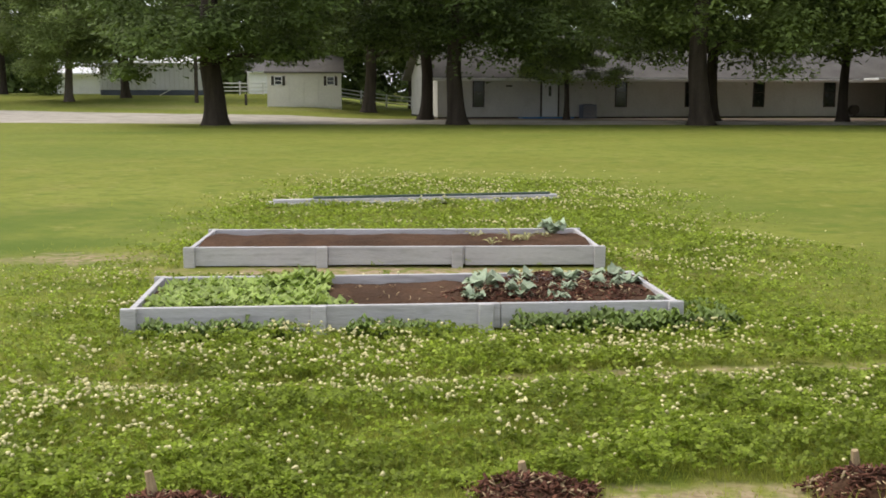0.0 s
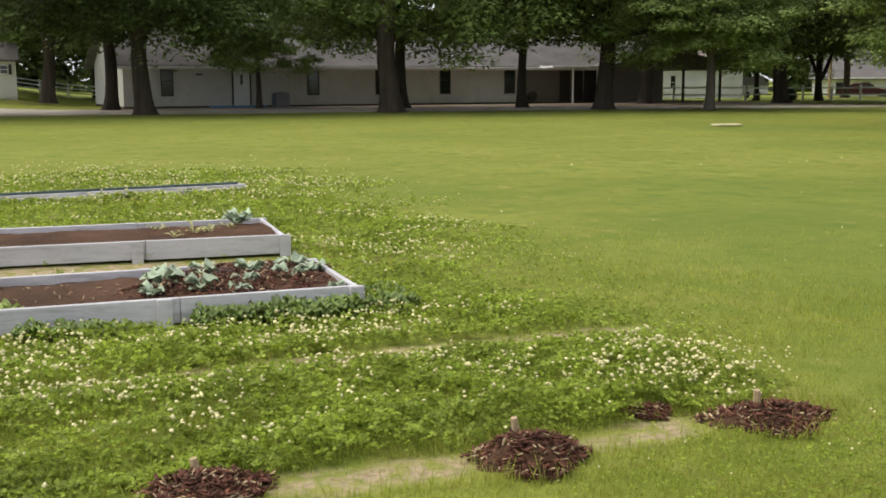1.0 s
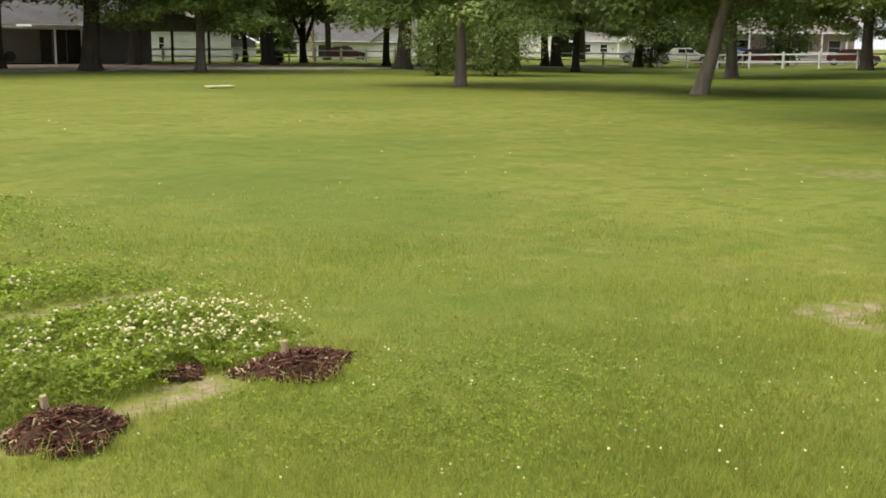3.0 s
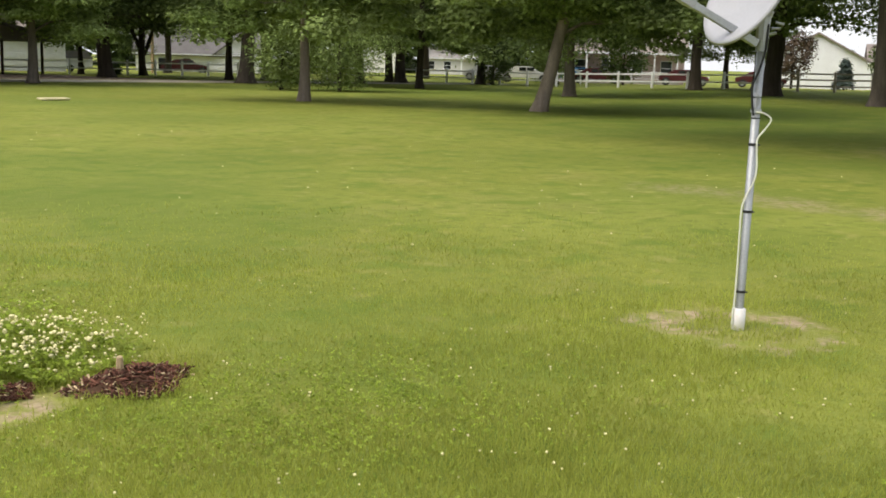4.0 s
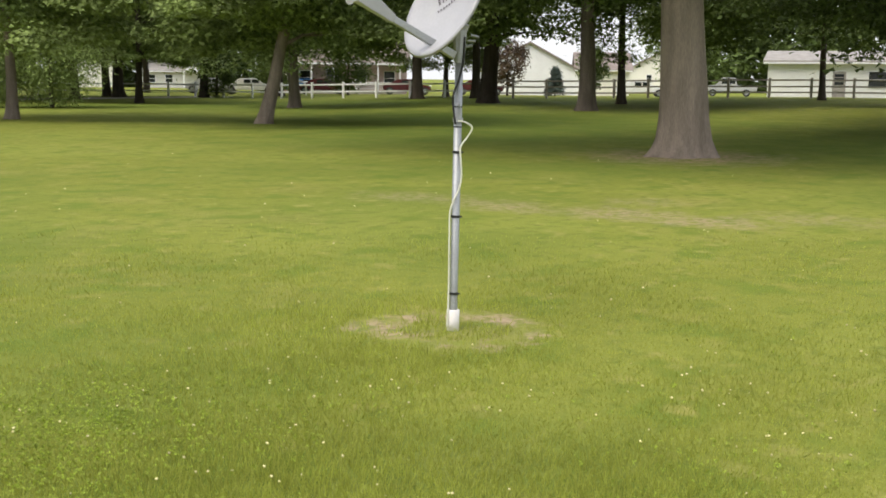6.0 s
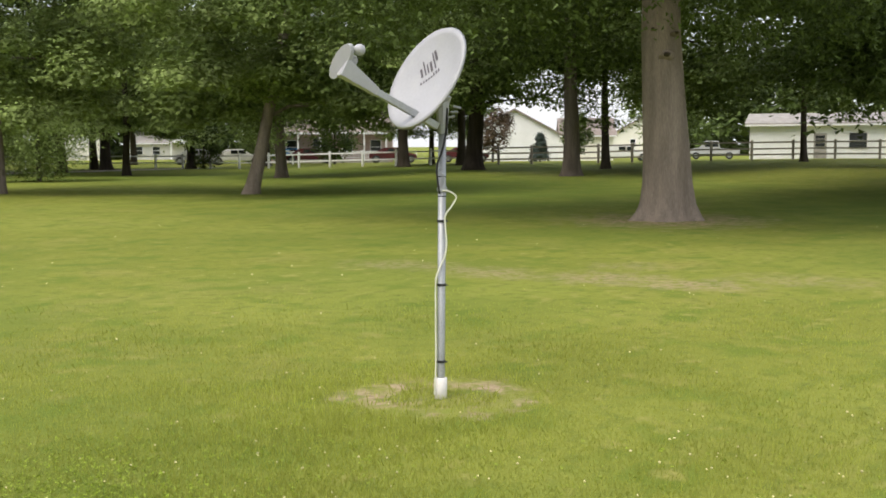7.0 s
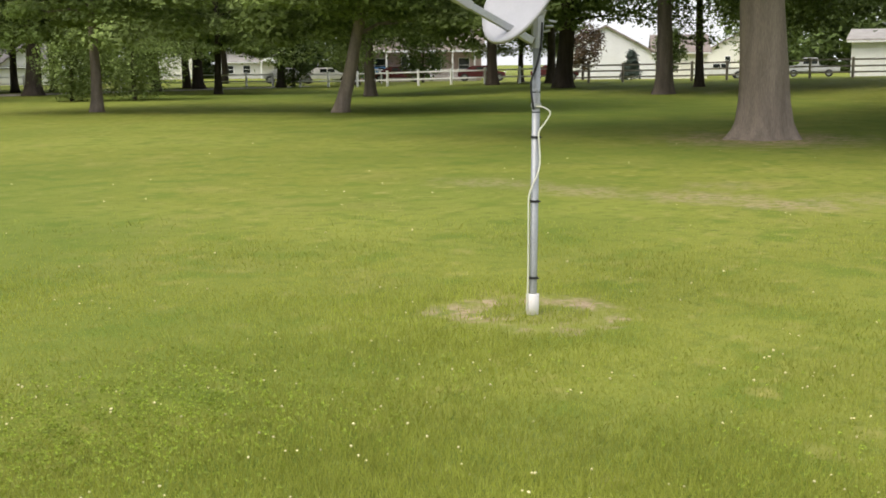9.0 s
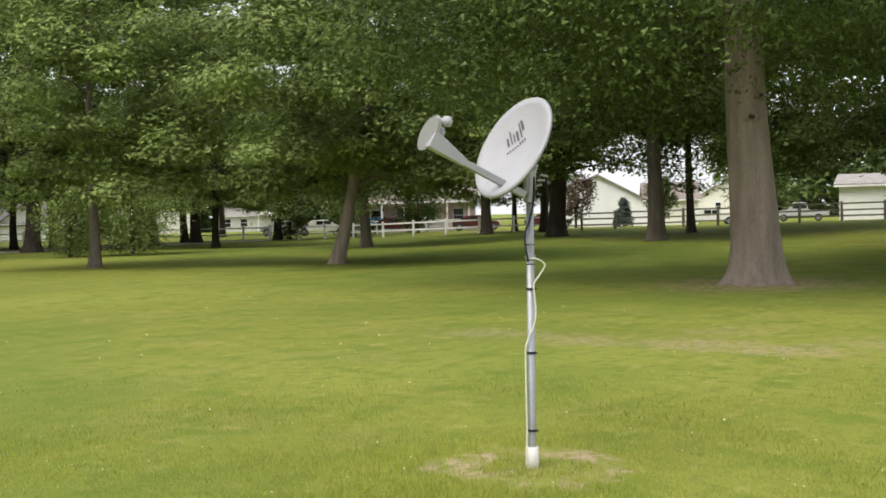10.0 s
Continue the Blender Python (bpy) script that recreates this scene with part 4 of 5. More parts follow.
far_woods("far_woods", (-75, 53), 165, 15.0, 5, "distant belt of dark leafy woods")
far_woods("far_woods", (66, 120), 165, 12.0, 6, "distant belt of leafy woods past the fence")


# ---- raised beds ----
def raised_bed(x, y, yaw, length, depth, height, label, cleats):
    """A board frame with upright cleats on its long sides."""
    b = empty("raised_bed", pose(x, y, 0, 0, 0, yaw), label, "raised bed", "raised garden beds")
    t = 0.04
    for y0 in (0, depth - t):
        for q in range(3):
            a, e = length * q / 3 + 0.002, length * (q + 1) / 3 - 0.002
            part("board", boxed(a, y0, 0.012 + 0.006 * (q % 2), e, y0 + t, height, 0.004), BOARD, b)
    for x0 in (0.0, length - t):
        part("end_board", boxed(x0, t + 0.002, 0.01, x0 + t, depth - t - 0.002, height - 0.004, 0.004), BOARD, b)
    for a in cleats:
        part("cleat", boxed(a, -0.042, -0.05, a + 0.1, -0.002, height + 0.004, 0.005), BOARD, b)
        part("cleat", boxed(a, depth + 0.002, -0.05, a + 0.1, depth + 0.04, height - 0.002, 0.005), BOARD, b)
    return b


def soil(bed, length, depth, level, seed, label="", mound=0.03, mat=None, x0=0.045, x1=None, name="soil"):
    bm = bmesh.new()
    x1 = length - 0.045 if x1 is None else x1
    nx, ny = int((x1 - x0) / 0.06), int(depth / 0.06)
    grid = []
    for i in range(nx + 1):
        row = []
        for j in range(ny + 1):
            px_, py_ = x0 + (x1 - x0) * i / nx, 0.045 + (depth - 0.09) * j / ny
            h = level + mound * math.sin(math.pi * j / ny) + 0.022 * noise.noise(Vector((px_ * 4, py_ * 4, seed))) + 0.012 * noise.noise(Vector((px_ * 14, py_ * 14, seed)))
            row.append(bm.verts.new((px_, py_, h)))
        grid.append(row)
    for r0, r1 in zip(grid, grid[1:]):
        for j in range(ny):
            bm.faces.new((r0[j], r1[j], r1[j + 1], r0[j + 1]))
    return part(name, bm, mat or SOIL, bed, label, True)


BED1 = pose(-2.99, 6.80, 0, 0, 0, 12.9)
BED2 = pose(-3.63, 9.56, 0, 0, 0, 10.5)
bed1 = raised_bed(-2.99, 6.80, 12.9, 3.63, 1.24, 0.185, "pale grey board bed with salad greens, soil and cabbages", (-0.045, 1.17, 2.27, 3.55))
soil(bed1, 3.63, 1.24, 0.125, 2)
bed2 = raised_bed(-3.63, 9.56, 10.5, 3.72, 1.32, 0.185, "pale grey board bed of dark bare soil", (-0.045, 1.14, 2.36, 3.66))
soil(bed2, 3.72, 1.32, 0.13, 5, mound=0.05)


def leaf_set(name, spots, mat, label, category, leaf_len, leaf_w, n_leaves, rise, seed, cup=0.25, kind="", group=""):
    """Rosettes of broad bent leaves at (x, y, z, size) spots, as one mesh."""
    g = np.random.default_rng(seed)
    vs, fs = [], []
    for x, y, z, size in spots:
        for q in range(n_leaves):
            a = q * 2.4 + g.uniform(-0.4, 0.4)
            L, W = leaf_len * size * g.uniform(0.7, 1.15), leaf_w * size * g.uniform(0.75, 1.2)
            up = rise * g.uniform(0.5, 1.3)
            d = np.array([math.cos(a), math.sin(a), 0])
            s = np.array([-math.sin(a), math.cos(a), 0])
            base = len(vs)
            tw = g.uniform(-0.35, 0.35)
            for f, w, h in ((0.12, 0.10, 0.25), (0.40, 0.75, 0.75), (0.72, 1.0, 0.98), (1.0, 0.35, 0.85)):
                c = np.array([x, y, z]) + d * L * f + np.array([0, 0, L * up * h])
                side = s * W * w * 0.5 + np.array([0, 0, W * w * (cup * g.uniform(0.4, 1.4) + tw * 0.5)])
                side2 = -s * W * w * 0.5 + np.array([0, 0, W * w * (cup * g.uniform(0.4, 1.4) - tw * 0.5)])
                vs += [c + side, c, c + side2]
            for r in range(3):
                o = base + 3 * r
                fs += [(o, o + 1, o + 4, o + 3), (o + 1, o + 2, o + 5, o + 4)]
    return tagged(new(name, array_mesh(name, np.array(vs), np.array(fs), mat, True)), label, category, group, kind)


def in_bed(m, u0, u1, v0, v1, n, z, seed, s0=0.8, s1=1.2):
    g = random.Random(seed)
    out = []
    for _ in range(n):
        p = m @ Vector((g.uniform(u0, u1), g.uniform(v0, v1), z))
        out.append((p.x, p.y, p.z, g.uniform(s0, s1)))
    return out


leaf_set("salad_greens", in_bed(BED1, 0.12, 1.22, 0.10, 1.14, 330, 0.12, 3), LETTUCE, "dense bright green leafy salad crop filling the bed", "salad plants", 0.07, 0.07, 8, 0.8, 4, kind="stuff")
leaf_set("salad_greens", in_bed(BED1, 1.1, 1.42, 0.06, 0.5, 9, 0.12, 31), LETTUCE, "bright green salad seedlings at the soil's edge", "salad plants", 0.08, 0.07, 6, 0.7, 5, kind="stuff")
leaf_set("salad_greens", in_bed(BED1, 0.85, 1.25, 0.80, 1.16, 14, 0.13, 33), LETTUCE, "taller green leafy plants along the back board", "salad plants", 0.09, 0.08, 9, 0.95, 6, kind="stuff")
for u, v, s in ((2.38, 0.62, 1.15), (2.62, 0.42, 0.95), (2.72, 0.95, 0.9), (2.95, 0.55, 0.85), (3.05, 0.98, 0.95), (2.45, 1.0, 0.9), (3.28, 0.62, 1.0), (3.38, 1.0, 0.95), (2.28, 0.35, 0.7), (2.85, 0.25, 0.7), (3.5, 0.85, 0.8), (3.52, 0.2, 0.5)):
    p = BED1 @ Vector((u, v, 0.13))
    leaf_set("cabbage_plant", [(p.x, p.y, p.z, s)], CABBAGE, "blue-green cabbage plant with broad leaves in mulch", "cabbage", 0.125, 0.082, 27, 0.72, int(u * 100), group="cabbages in the bed")
p = BED2 @ Vector((3.42, 0.95, 0.15))
leaf_set("cabbage_plant", [(p.x, p.y, p.z, 1.1)], CABBAGE, "pale green cabbage plant in the corner of the soil bed", "cabbage", 0.13, 0.085, 27, 0.95, 77, group="cabbages in the bed")
for u, v, s in ((2.62, 0.75, 0.8), (2.95, 0.45, 1.0), (3.1, 0.5, 0.8), (2.75, 0.3, 0.7), (3.3, 0.7, 0.7)):
    p = BED2 @ Vector((u, v, 0.15))
    leaf_set("wilted_seedling", [(p.x, p.y, p.z, s)], YELLOWED, "yellowing thin seedling in dark soil", "seedling", 0.14, 0.032, 8, 0.75, int(u * 70), group="seedlings in the bed")


def chips(name, spots, n, size, seed, label, category, mats=(CHIP, STRAW), share=0.13, parent=None):
    """Loose shreds of bark over low mounds: spots of (x, y, radius x, radius y, height, base)."""
    g = np.random.default_rng(seed)
    for mi, (mat, frac) in enumerate(zip(mats, (1 - share, share))):
        vs, fs = [], []
        for x, y, rx, ry, h, z0 in spots:
            for _ in range(int(n * frac)):
                a, r = g.uniform(0, 2 * math.pi), math.sqrt(g.random())
                wob = 1 + 0.25 * math.sin(3 * a + x * 5)
                px_, py_ = x + rx * r * wob * math.cos(a), y + ry * r * wob * math.sin(a)
                pz = z0 + h * (1 - r * r) + g.uniform(0.0, 0.02)
                L, W, T = size * g.uniform(0.5, 1.8), size * g.uniform(0.14, 0.4), size * 0.09
                m = Euler((g.uniform(-0.7, 0.7), g.uniform(-0.7, 0.7), g.uniform(0, 6.3))).to_matrix()
                o = len(vs)
                for sx, sy, sz in ((-1, -0.6, -1), (1, -1, -1), (0.8, 1, -1), (-1, 0.8, -1), (-1, -0.6, 1), (1, -1, 1), (0.8, 1, 1), (-1, 0.8, 1)):
                    q = m @ Vector((sx * L / 2, sy * W / 2, sz * T / 2))
                    vs.append((px_ + q.x, py_ + q.y, pz + q.z))
                fs += [(o, o + 3, o + 2, o + 1), (o + 4, o + 5, o + 6, o + 7), (o, o + 1, o + 5, o + 4), (o + 1, o + 2, o + 6, o + 5), (o + 2, o + 3, o + 7, o + 6), (o + 3, o, o + 4, o + 7)]
        ob = new(name if mi == 0 else "pale_mulch", array_mesh(name, np.array(vs), np.array(fs), mat))
        if parent is not None:
            ob.parent = parent
            ob["kind"] = "stuff"
        else:
            tagged(ob, label if mi == 0 else "pale dry wood shreds on the mulch", category, kind="stuff")


# mulch over the right end of the near bed
_spots = [(*(BED1 @ Vector((u, v, 0)))[:2], 0.33, 0.40, 0.075, 0.13) for u, v in ((2.42, 0.6), (2.8, 0.45), (2.85, 0.95), (3.2, 0.5), (3.3, 0.95))]
chips("bark_mulch", _spots, 520, 0.038, 8, "dark brown shredded bark mulch in the bed", "mulch")


# ---- mulch mounds in the clover ----
def mound(x, y, rx, ry, h, seed, label, stake=None):
    top = empty("mulch_mound", pose(x, y, 0), label, "mulch mound", "mulch mounds in the clover")
    bm = bmesh.new()
    rings, n = 8, 28
    grid = [[bm.verts.new((0, 0, h))]]
    for i in range(1, rings + 1):
        r = i / rings
        row = []
        for q in range(n):
            a = 2 * math.pi * q / n
            wob = 1 + 0.2 * math.sin(3 * a + x * 5) + 0.14 * math.sin(5 * a + seed)
            row.append(bm.verts.new((rx * r * wob * math.cos(a) * 0.95, ry * r * wob * math.sin(a) * 0.95, h * (1 - r * r) - 0.01 * r + 0.012 * noise.noise(Vector((q, i * 1.3, seed))))))
        grid.append(row)
    for q in range(n):
        bm.faces.new((grid[0][0], grid[1][q], grid[1][(q + 1) % n]))
        for i in range(1, rings):
            bm.faces.new((grid[i][q], grid[i + 1][q], grid[i + 1][(q + 1) % n], grid[i][(q + 1) % n]))
    part("soil", bm, SOIL, top, smooth_faces=True)
    chips("bark_mulch", [(0, 0, rx, ry, h, 0.0), (0, 0, rx * 1.1, ry * 1.12, h * 0.3, 0.01)], int(8500 * rx * ry) + 160, 0.038, seed, "", "", parent=top)
    if stake:
        sx, sy, sh = stake
        s = empty("wooden_stake", pose(sx, sy, 0, 4, -6, seed * 13), "short weathered wooden stake stuck in the mulch", "stake", "stakes")
        part("shaft", tubed([(0, 0, -0.1), (0.004, 0, sh * 0.6), (0, 0.004, sh)], [0.021, 0.02, 0.015], 7), STAKE, s)


# x, y, half length, half width, height, stake, label
MOUNDS = [(-1.55, 3.91, 0.22, 0.19, 0.07, (-1.66, 4.0, 0.15), "low mound of dark shredded bark mulch"),
          (-0.24, 4.26, 0.22, 0.20, 0.09, (-0.28, 4.37, 0.13), "mound of dark shredded bark mulch in clover"),
          (1.07, 4.47, 0.22, 0.17, 0.12, (1.03, 4.62, 0.16), "mound of dark bark mulch with pale splinters"),
          (2.28, 4.84, 0.27, 0.18, 0.09, (2.22, 4.88, 0.16), "mound of dark bark mulch at the clover's end"),
          (1.76, 5.04, 0.11, 0.08, 0.04, None, "small heap of dark bark mulch")]
for q, (x, y, rx, ry, h, stake, label) in enumerate(MOUNDS):
    mound(x, y, rx, ry, h, q + 1, label, stake)


# ---- stacked boards behind the beds ----
st = empty("board_stack", pose(-4.45, 14.62, 0, 0, 0, 22.1), "low stack of pale grey painted boards lying in clover", "boards")
for q, (a, e, y0, z0) in enumerate(((0.0, 3.1, 0.0, 0.02), (0.1, 4.2, 0.06, 0.062), (2.6, 4.25, -0.04, 0.02), (0.05, 4.1, 0.22, 0.02))):
    part("board", boxed(a, y0, z0, e, y0 + 0.15, z0 + 0.04, 0.004), BOARD, st)
part("trim_strip", boxed(0.65, 0.1, 0.103, 4.1, 0.16, 0.135, 0.004), LUMBER_DARK, st, "dark green strip on the boards")
part("batten", boxed(0.02, 0.02, -0.03, 0.1, 0.3, 0.02), DARKTRIM, st)
part("batten", boxed(3.9, 0.0, -0.03, 4.0, 0.3, 0.02), DARKTRIM, st)

wd = tagged(part("wood_offcut", boxed(-0.55, -0.15, 0.0, 0.55, 0.15, 0.05, 0.01), TANWOOD), "pale board offcut lying on the lawn", "board")
wd.matrix_world = pose(14.65, 36.1, 0.04, 6, 0, 15)

# ---- satellite dish ----
DX, DY = 5.81, 3.815
dish = empty("satellite_dish", pose(DX, DY, 0), "light grey satellite dish on a galvanised pole", "satellite dish")
LX, LY = 0.012, -0.016                       # the pole's lean over its height
part("pole", tubed([(0, 0, -0.3), (0, 0, 0.0), (LX, LY, 1.80)], 0.0255, 18), STEEL, dish, "grey galvanised steel pole", True)
part("base_sleeve", tubed([(0, 0, -0.05), (0, 0, 0.125), (0, 0, 0.128)], [0.04, 0.042, 0.036], 18), PVC, dish, "off-white plastic sleeve at the foot", True)


def on_pole(z, r=0.0, a=0.0):
    return (LX * z / 1.8 + r * math.cos(a), LY * z / 1.8 + r * math.sin(a), z)


for z in (0.235, 0.735, 1.145):
    tie = part("cable_tie", tubed([on_pole(z - 0.008), on_pole(z + 0.008)], 0.030, 14), RUBBER, dish)
    part("tie_tail", boxed(-0.006, -0.045, -0.004, 0.006, -0.024, 0.004, m=Matrix.Translation(on_pole(z))), RUBBER, tie)
# directions seen from the lawn: R to the right, T towards the viewer
R, T, UP = Vector((0.56, -0.828, 0)), Vector((-0.828, -0.56, 0)), Vector((0, 0, 1))


def dp(right, near, up):
    return Vector((0, 0, 0)) + R * right + T * near + UP * up


# cables: they run down the pole, with one loose loop
def bezier_points(pts, n=8):
    out = []
    p = [Vector(q) for q in pts]
    for i in range(len(p) - 1):
        a, b, c, d = p[max(i - 1, 0)], p[i], p[i + 1], p[min(i + 2, len(p) - 1)]
        for q in range(n):
            t = q / n
            out.append(0.5 * ((2 * b) + (c - a) * t + (2 * a - 5 * b + 4 * c - d) * t * t + (3 * b - a - 3 * c + d) * t ** 3))
    out.append(p[-1])
    return out


part("white_cable", tubed(bezier_points([dp(0.015, 0.03, 1.34), dp(0.06, 0.03, 1.335), dp(0.105, 0.02, 1.30), dp(0.075, 0.02, 1.24), dp(0.035, 0.03, 1.18), dp(0.036, 0.03, 1.10), dp(0.042, 0.03, 1.0), dp(0.03, 0.032, 0.92), dp(-0.005, 0.036, 0.84), dp(-0.028, 0.032, 0.76), dp(-0.030, 0.03, 0.6), dp(-0.030, 0.03, 0.3), dp(-0.034, 0.032, 0.13), dp(-0.04, 0.034, 0.02)]), 0.0055, 7), CABLE, dish, "loose cream coaxial cable", True)
part("black_cable", tubed(bezier_points([dp(0.05, 0.02, 1.86), dp(0.045, 0.03, 1.72), dp(0.02, 0.035, 1.60), dp(-0.015, 0.035, 1.50), dp(-0.012, 0.03, 1.40), dp(0.0, 0.032, 1.32)]), 0.007, 7), RUBBER, dish, "", True)
part("ground_wire", tubed(bezier_points([dp(0.01, 0.03, 1.36), dp(0.03, 0.03, 1.40), dp(0.02, 0.03, 1.45), dp(0.012, 0.028, 1.38)]), 0.004, 6), STEEL, dish, "", True)
part("ground_clamp", tubed([on_pole(1.335), on_pole(1.36)], 0.034, 12), STEEL, dish)
part("wire_band", tubed([on_pole(1.425), on_pole(1.432)], 0.028, 12), RUBBER, dish)
part("wire_band", tubed([on_pole(1.30), on_pole(1.307)], 0.028, 12), RUBBER, dish)

# reflector: a shallow oval bowl, its long axis leaning
CEN = dp(-0.092, 0.05, 2.055)
NRM = (0.5 * T + 0.866 * (-0.848 * R + 0.53 * UP)).normalized()
MAJ = (0.53 * R + 0.848 * UP)
MAJ = (MAJ - NRM * MAJ.dot(NRM)).normalized()
MIN = NRM.cross(MAJ).normalized()
A_, B_ = 0.35, 0.358


def bowl(u, v, lift=0.0):
    """A place on the reflector: u across, v along the long axis, each from -1 to 1."""
    return CEN + MAJ * (v * A_) + MIN * (u * B_) + NRM * (0.075 * (u * u + v * v) - 0.075 + lift)


bm = bmesh.new()
rings, n = 10, 48
front = [[bm.verts.new(bowl(r / rings * math.cos(2 * math.pi * q / n), r / rings * math.sin(2 * math.pi * q / n))) for q in range(n)] for r in range(1, rings + 1)]
back = [[bm.verts.new(bowl(r / rings * math.cos(2 * math.pi * q / n), r / rings * math.sin(2 * math.pi * q / n), -0.012)) for q in range(n)] for r in range(1, rings + 1)]
c0, c1 = bm.verts.new(bowl(0, 0)), bm.verts.new(bowl(0, 0, -0.012))
lip = [bm.verts.new(bowl(1.035 * math.cos(2 * math.pi * q / n), 1.035 * math.sin(2 * math.pi * q / n), -0.022)) for q in range(n)]
for q in range(n):
    w = (q + 1) % n
    bm.faces.new((c0, front[0][q], front[0][w])), bm.faces.new((c1, back[0][w], back[0][q]))
    for r in range(rings - 1):
        bm.faces.new((front[r][q], front[r + 1][q], front[r + 1][w], front[r][w]))
        bm.faces.new((back[r][q], back[r][w], back[r + 1][w], back[r + 1][q]))
    bm.faces.new((front[-1][q], lip[q], lip[w], front[-1][w])), bm.faces.new((lip[q], back[-1][q], back[-1][w], lip[w]))
bmesh.ops.recalc_face_normals(bm, faces=bm.faces)
refl = part("reflector", bm, DISHPAINT, dish, "light grey oval reflector with dark print", True)


def stroke(bm, points, width):
    """A painted stroke on the reflector, through (u, v) points."""
    for (u0, v0), (u1, v1) in zip(points, points[1:]):
        dx, dy = u1 - u0, v1 - v0
        ln = math.hypot(dx, dy) or 1
        ox, oy = -dy / ln * width / 2, dx / ln * width / 2
        ex, ey = dx / ln * width * 0.3, dy / ln * width * 0.3
        vs = [bm.verts.new(bowl(u, v, 0.003)) for u, v in ((u0 + ox - ex, v0 + oy - ey), (u1 + ox + ex, v1 + oy + ey), (u1 - ox + ex, v1 - oy + ey), (u0 - ox - ex, v0 - oy - ey))]
        bm.faces.new(vs)


def arc(u, v, r, a0, a1, n=8, sq=1.0):
    return [(u + r * math.cos(math.radians(a0 + (a1 - a0) * q / n)), v + r * sq * math.sin(math.radians(a0 + (a1 - a0) * q / n))) for q in range(n + 1)]


# the maker's mark as plain strokes, and a row of small bars below it
SGN = 1.0 if MIN.dot(R) > 0 else -1.0


def mark(points):
    # the lettering stands upright although the oval leans
    return [(SGN * (0.61 * 0.8 * (u - 0.06) - 0.79 * (v + 0.12)), 0.79 * 0.8 * (u - 0.06) + 0.61 * (v + 0.12)) for u, v in points]


bm = bmesh.new()
for u, v0, v1, w in ((-0.24, 0.19, 0.35, 0.075), (-0.13, 0.18, 0.47, 0.045), (-0.04, 0.18, 0.37, 0.045), (0.07, 0.17, 0.36, 0.085), (0.19, 0.17, 0.50, 0.05), (0.28, 0.31, 0.49, 0.085)):
    stroke(bm, mark([(u, v0), (u, v1)]), w * 0.68)
part("mark", bm, PRINT, refl, "dark grey mark of plain bars")
bm = bmesh.new()
for q in range(8):
    u = -0.30 + 0.082 * q
    hgt = 0.03 if q < 5 else 0.06
    stroke(bm, mark([(u, 0.03), (u, 0.03 + hgt)]), 0.035)
part("small_print", bm, PRINT, refl, "row of small dark print")

# back bracket, arm and receiver
part("back_bracket", tubed([bowl(0.0, -0.1, -0.09), bowl(0.0, -0.35, -0.13), Vector(on_pole(1.88)), Vector(on_pole(1.76))], [0.075, 0.07, 0.045, 0.036], 8), DISHPAINT, dish, "pressed steel bracket behind the reflector")
part("mast_clamp", tubed([on_pole(1.70), on_pole(1.80)], 0.034, 14), STEEL, dish)
for q in range(3):
    p = dp(0.05 + 0.02 * q, 0.01, 1.80 + 0.035 * q)
    part("bolt", tubed([p, p + R * 0.05 + UP * 0.01 * (1 - q)], 0.008, 8), STEEL, dish)
ARM0, ARM1 = dp(-0.012, 0.05, 1.745), dp(-0.575, 0.30, 2.06)
_d = (ARM1 - ARM0).normalized()
_s = _d.cross(UP).normalized()
_u = _s.cross(_d)


def beam(a, b, w0, h0, w1, h1):
    bm = bmesh.new()
    ends = []
    for p, w, h in ((a, w0, h0), (b, w1, h1)):
        ends.append([bm.verts.new(p + _s * (sx * w / 2) + _u * (sz * h / 2)) for sx, sz in ((-1, -1), (1, -1), (1, 1), (-1, 1))])
    for q in range(4):
        bm.faces.new((ends[0][q], ends[0][(q + 1) % 4], ends[1][(q + 1) % 4], ends[1][q]))
    bm.faces.new(ends[0][::-1]), bm.faces.new(ends[1])
    bmesh.ops.recalc_face_normals(bm, faces=bm.faces)
    bmesh.ops.bevel(bm, geom=list(bm.edges), offset=0.004, segments=1, affect='EDGES')
    return bm


part("feed_arm", beam(ARM0, ARM0.lerp(ARM1, 0.74), 0.044, 0.046, 0.042, 0.042), STEEL, dish, "square galvanised feed arm")
part("arm_shroud", beam(ARM0.lerp(ARM1, 0.66), ARM1 + dp(-0.005, 0.045, 0.04), 0.05, 0.05, 0.085, 0.115), DISHPAINT, dish, "grey plastic shroud at the arm's end")
# receiver: a flat oval back plate with two round feed caps that face the bowl
HEAD = ARM1 + dp(-0.01, 0.02, 0.075)
toward = (T * 0.75 - R * 0.5 - UP * 0.2).normalized() * -1
su = (R * 0.70 + UP * 0.72)
su = (su - toward * su.dot(toward)).normalized()
sv = toward.cross(su)
bm = bmesh.new()
n = 28
ra = [bm.verts.new(HEAD + su * (0.13 * math.cos(2 * math.pi * q / n)) + sv * (0.05 * math.sin(2 * math.pi * q / n)) - toward * 0.02) for q in range(n)]
rb = [bm.verts.new(HEAD + su * (0.13 * math.cos(2 * math.pi * q / n)) + sv * (0.054 * math.sin(2 * math.pi * q / n)) + toward * 0.012) for q in range(n)]
for q in range(n):
    bm.faces.new((ra[q], ra[(q + 1) % n], rb[(q + 1) % n], rb[q]))
bm.faces.new(ra[::-1]), bm.faces.new(rb)
bmesh.ops.recalc_face_normals(bm, faces=bm.faces)
lnb = part("receiver", bm, DISHPAINT, dish, "light grey oval receiver housing")
feed = (R * 0.85 - T * 0.45 - UP * 0.1).normalized()
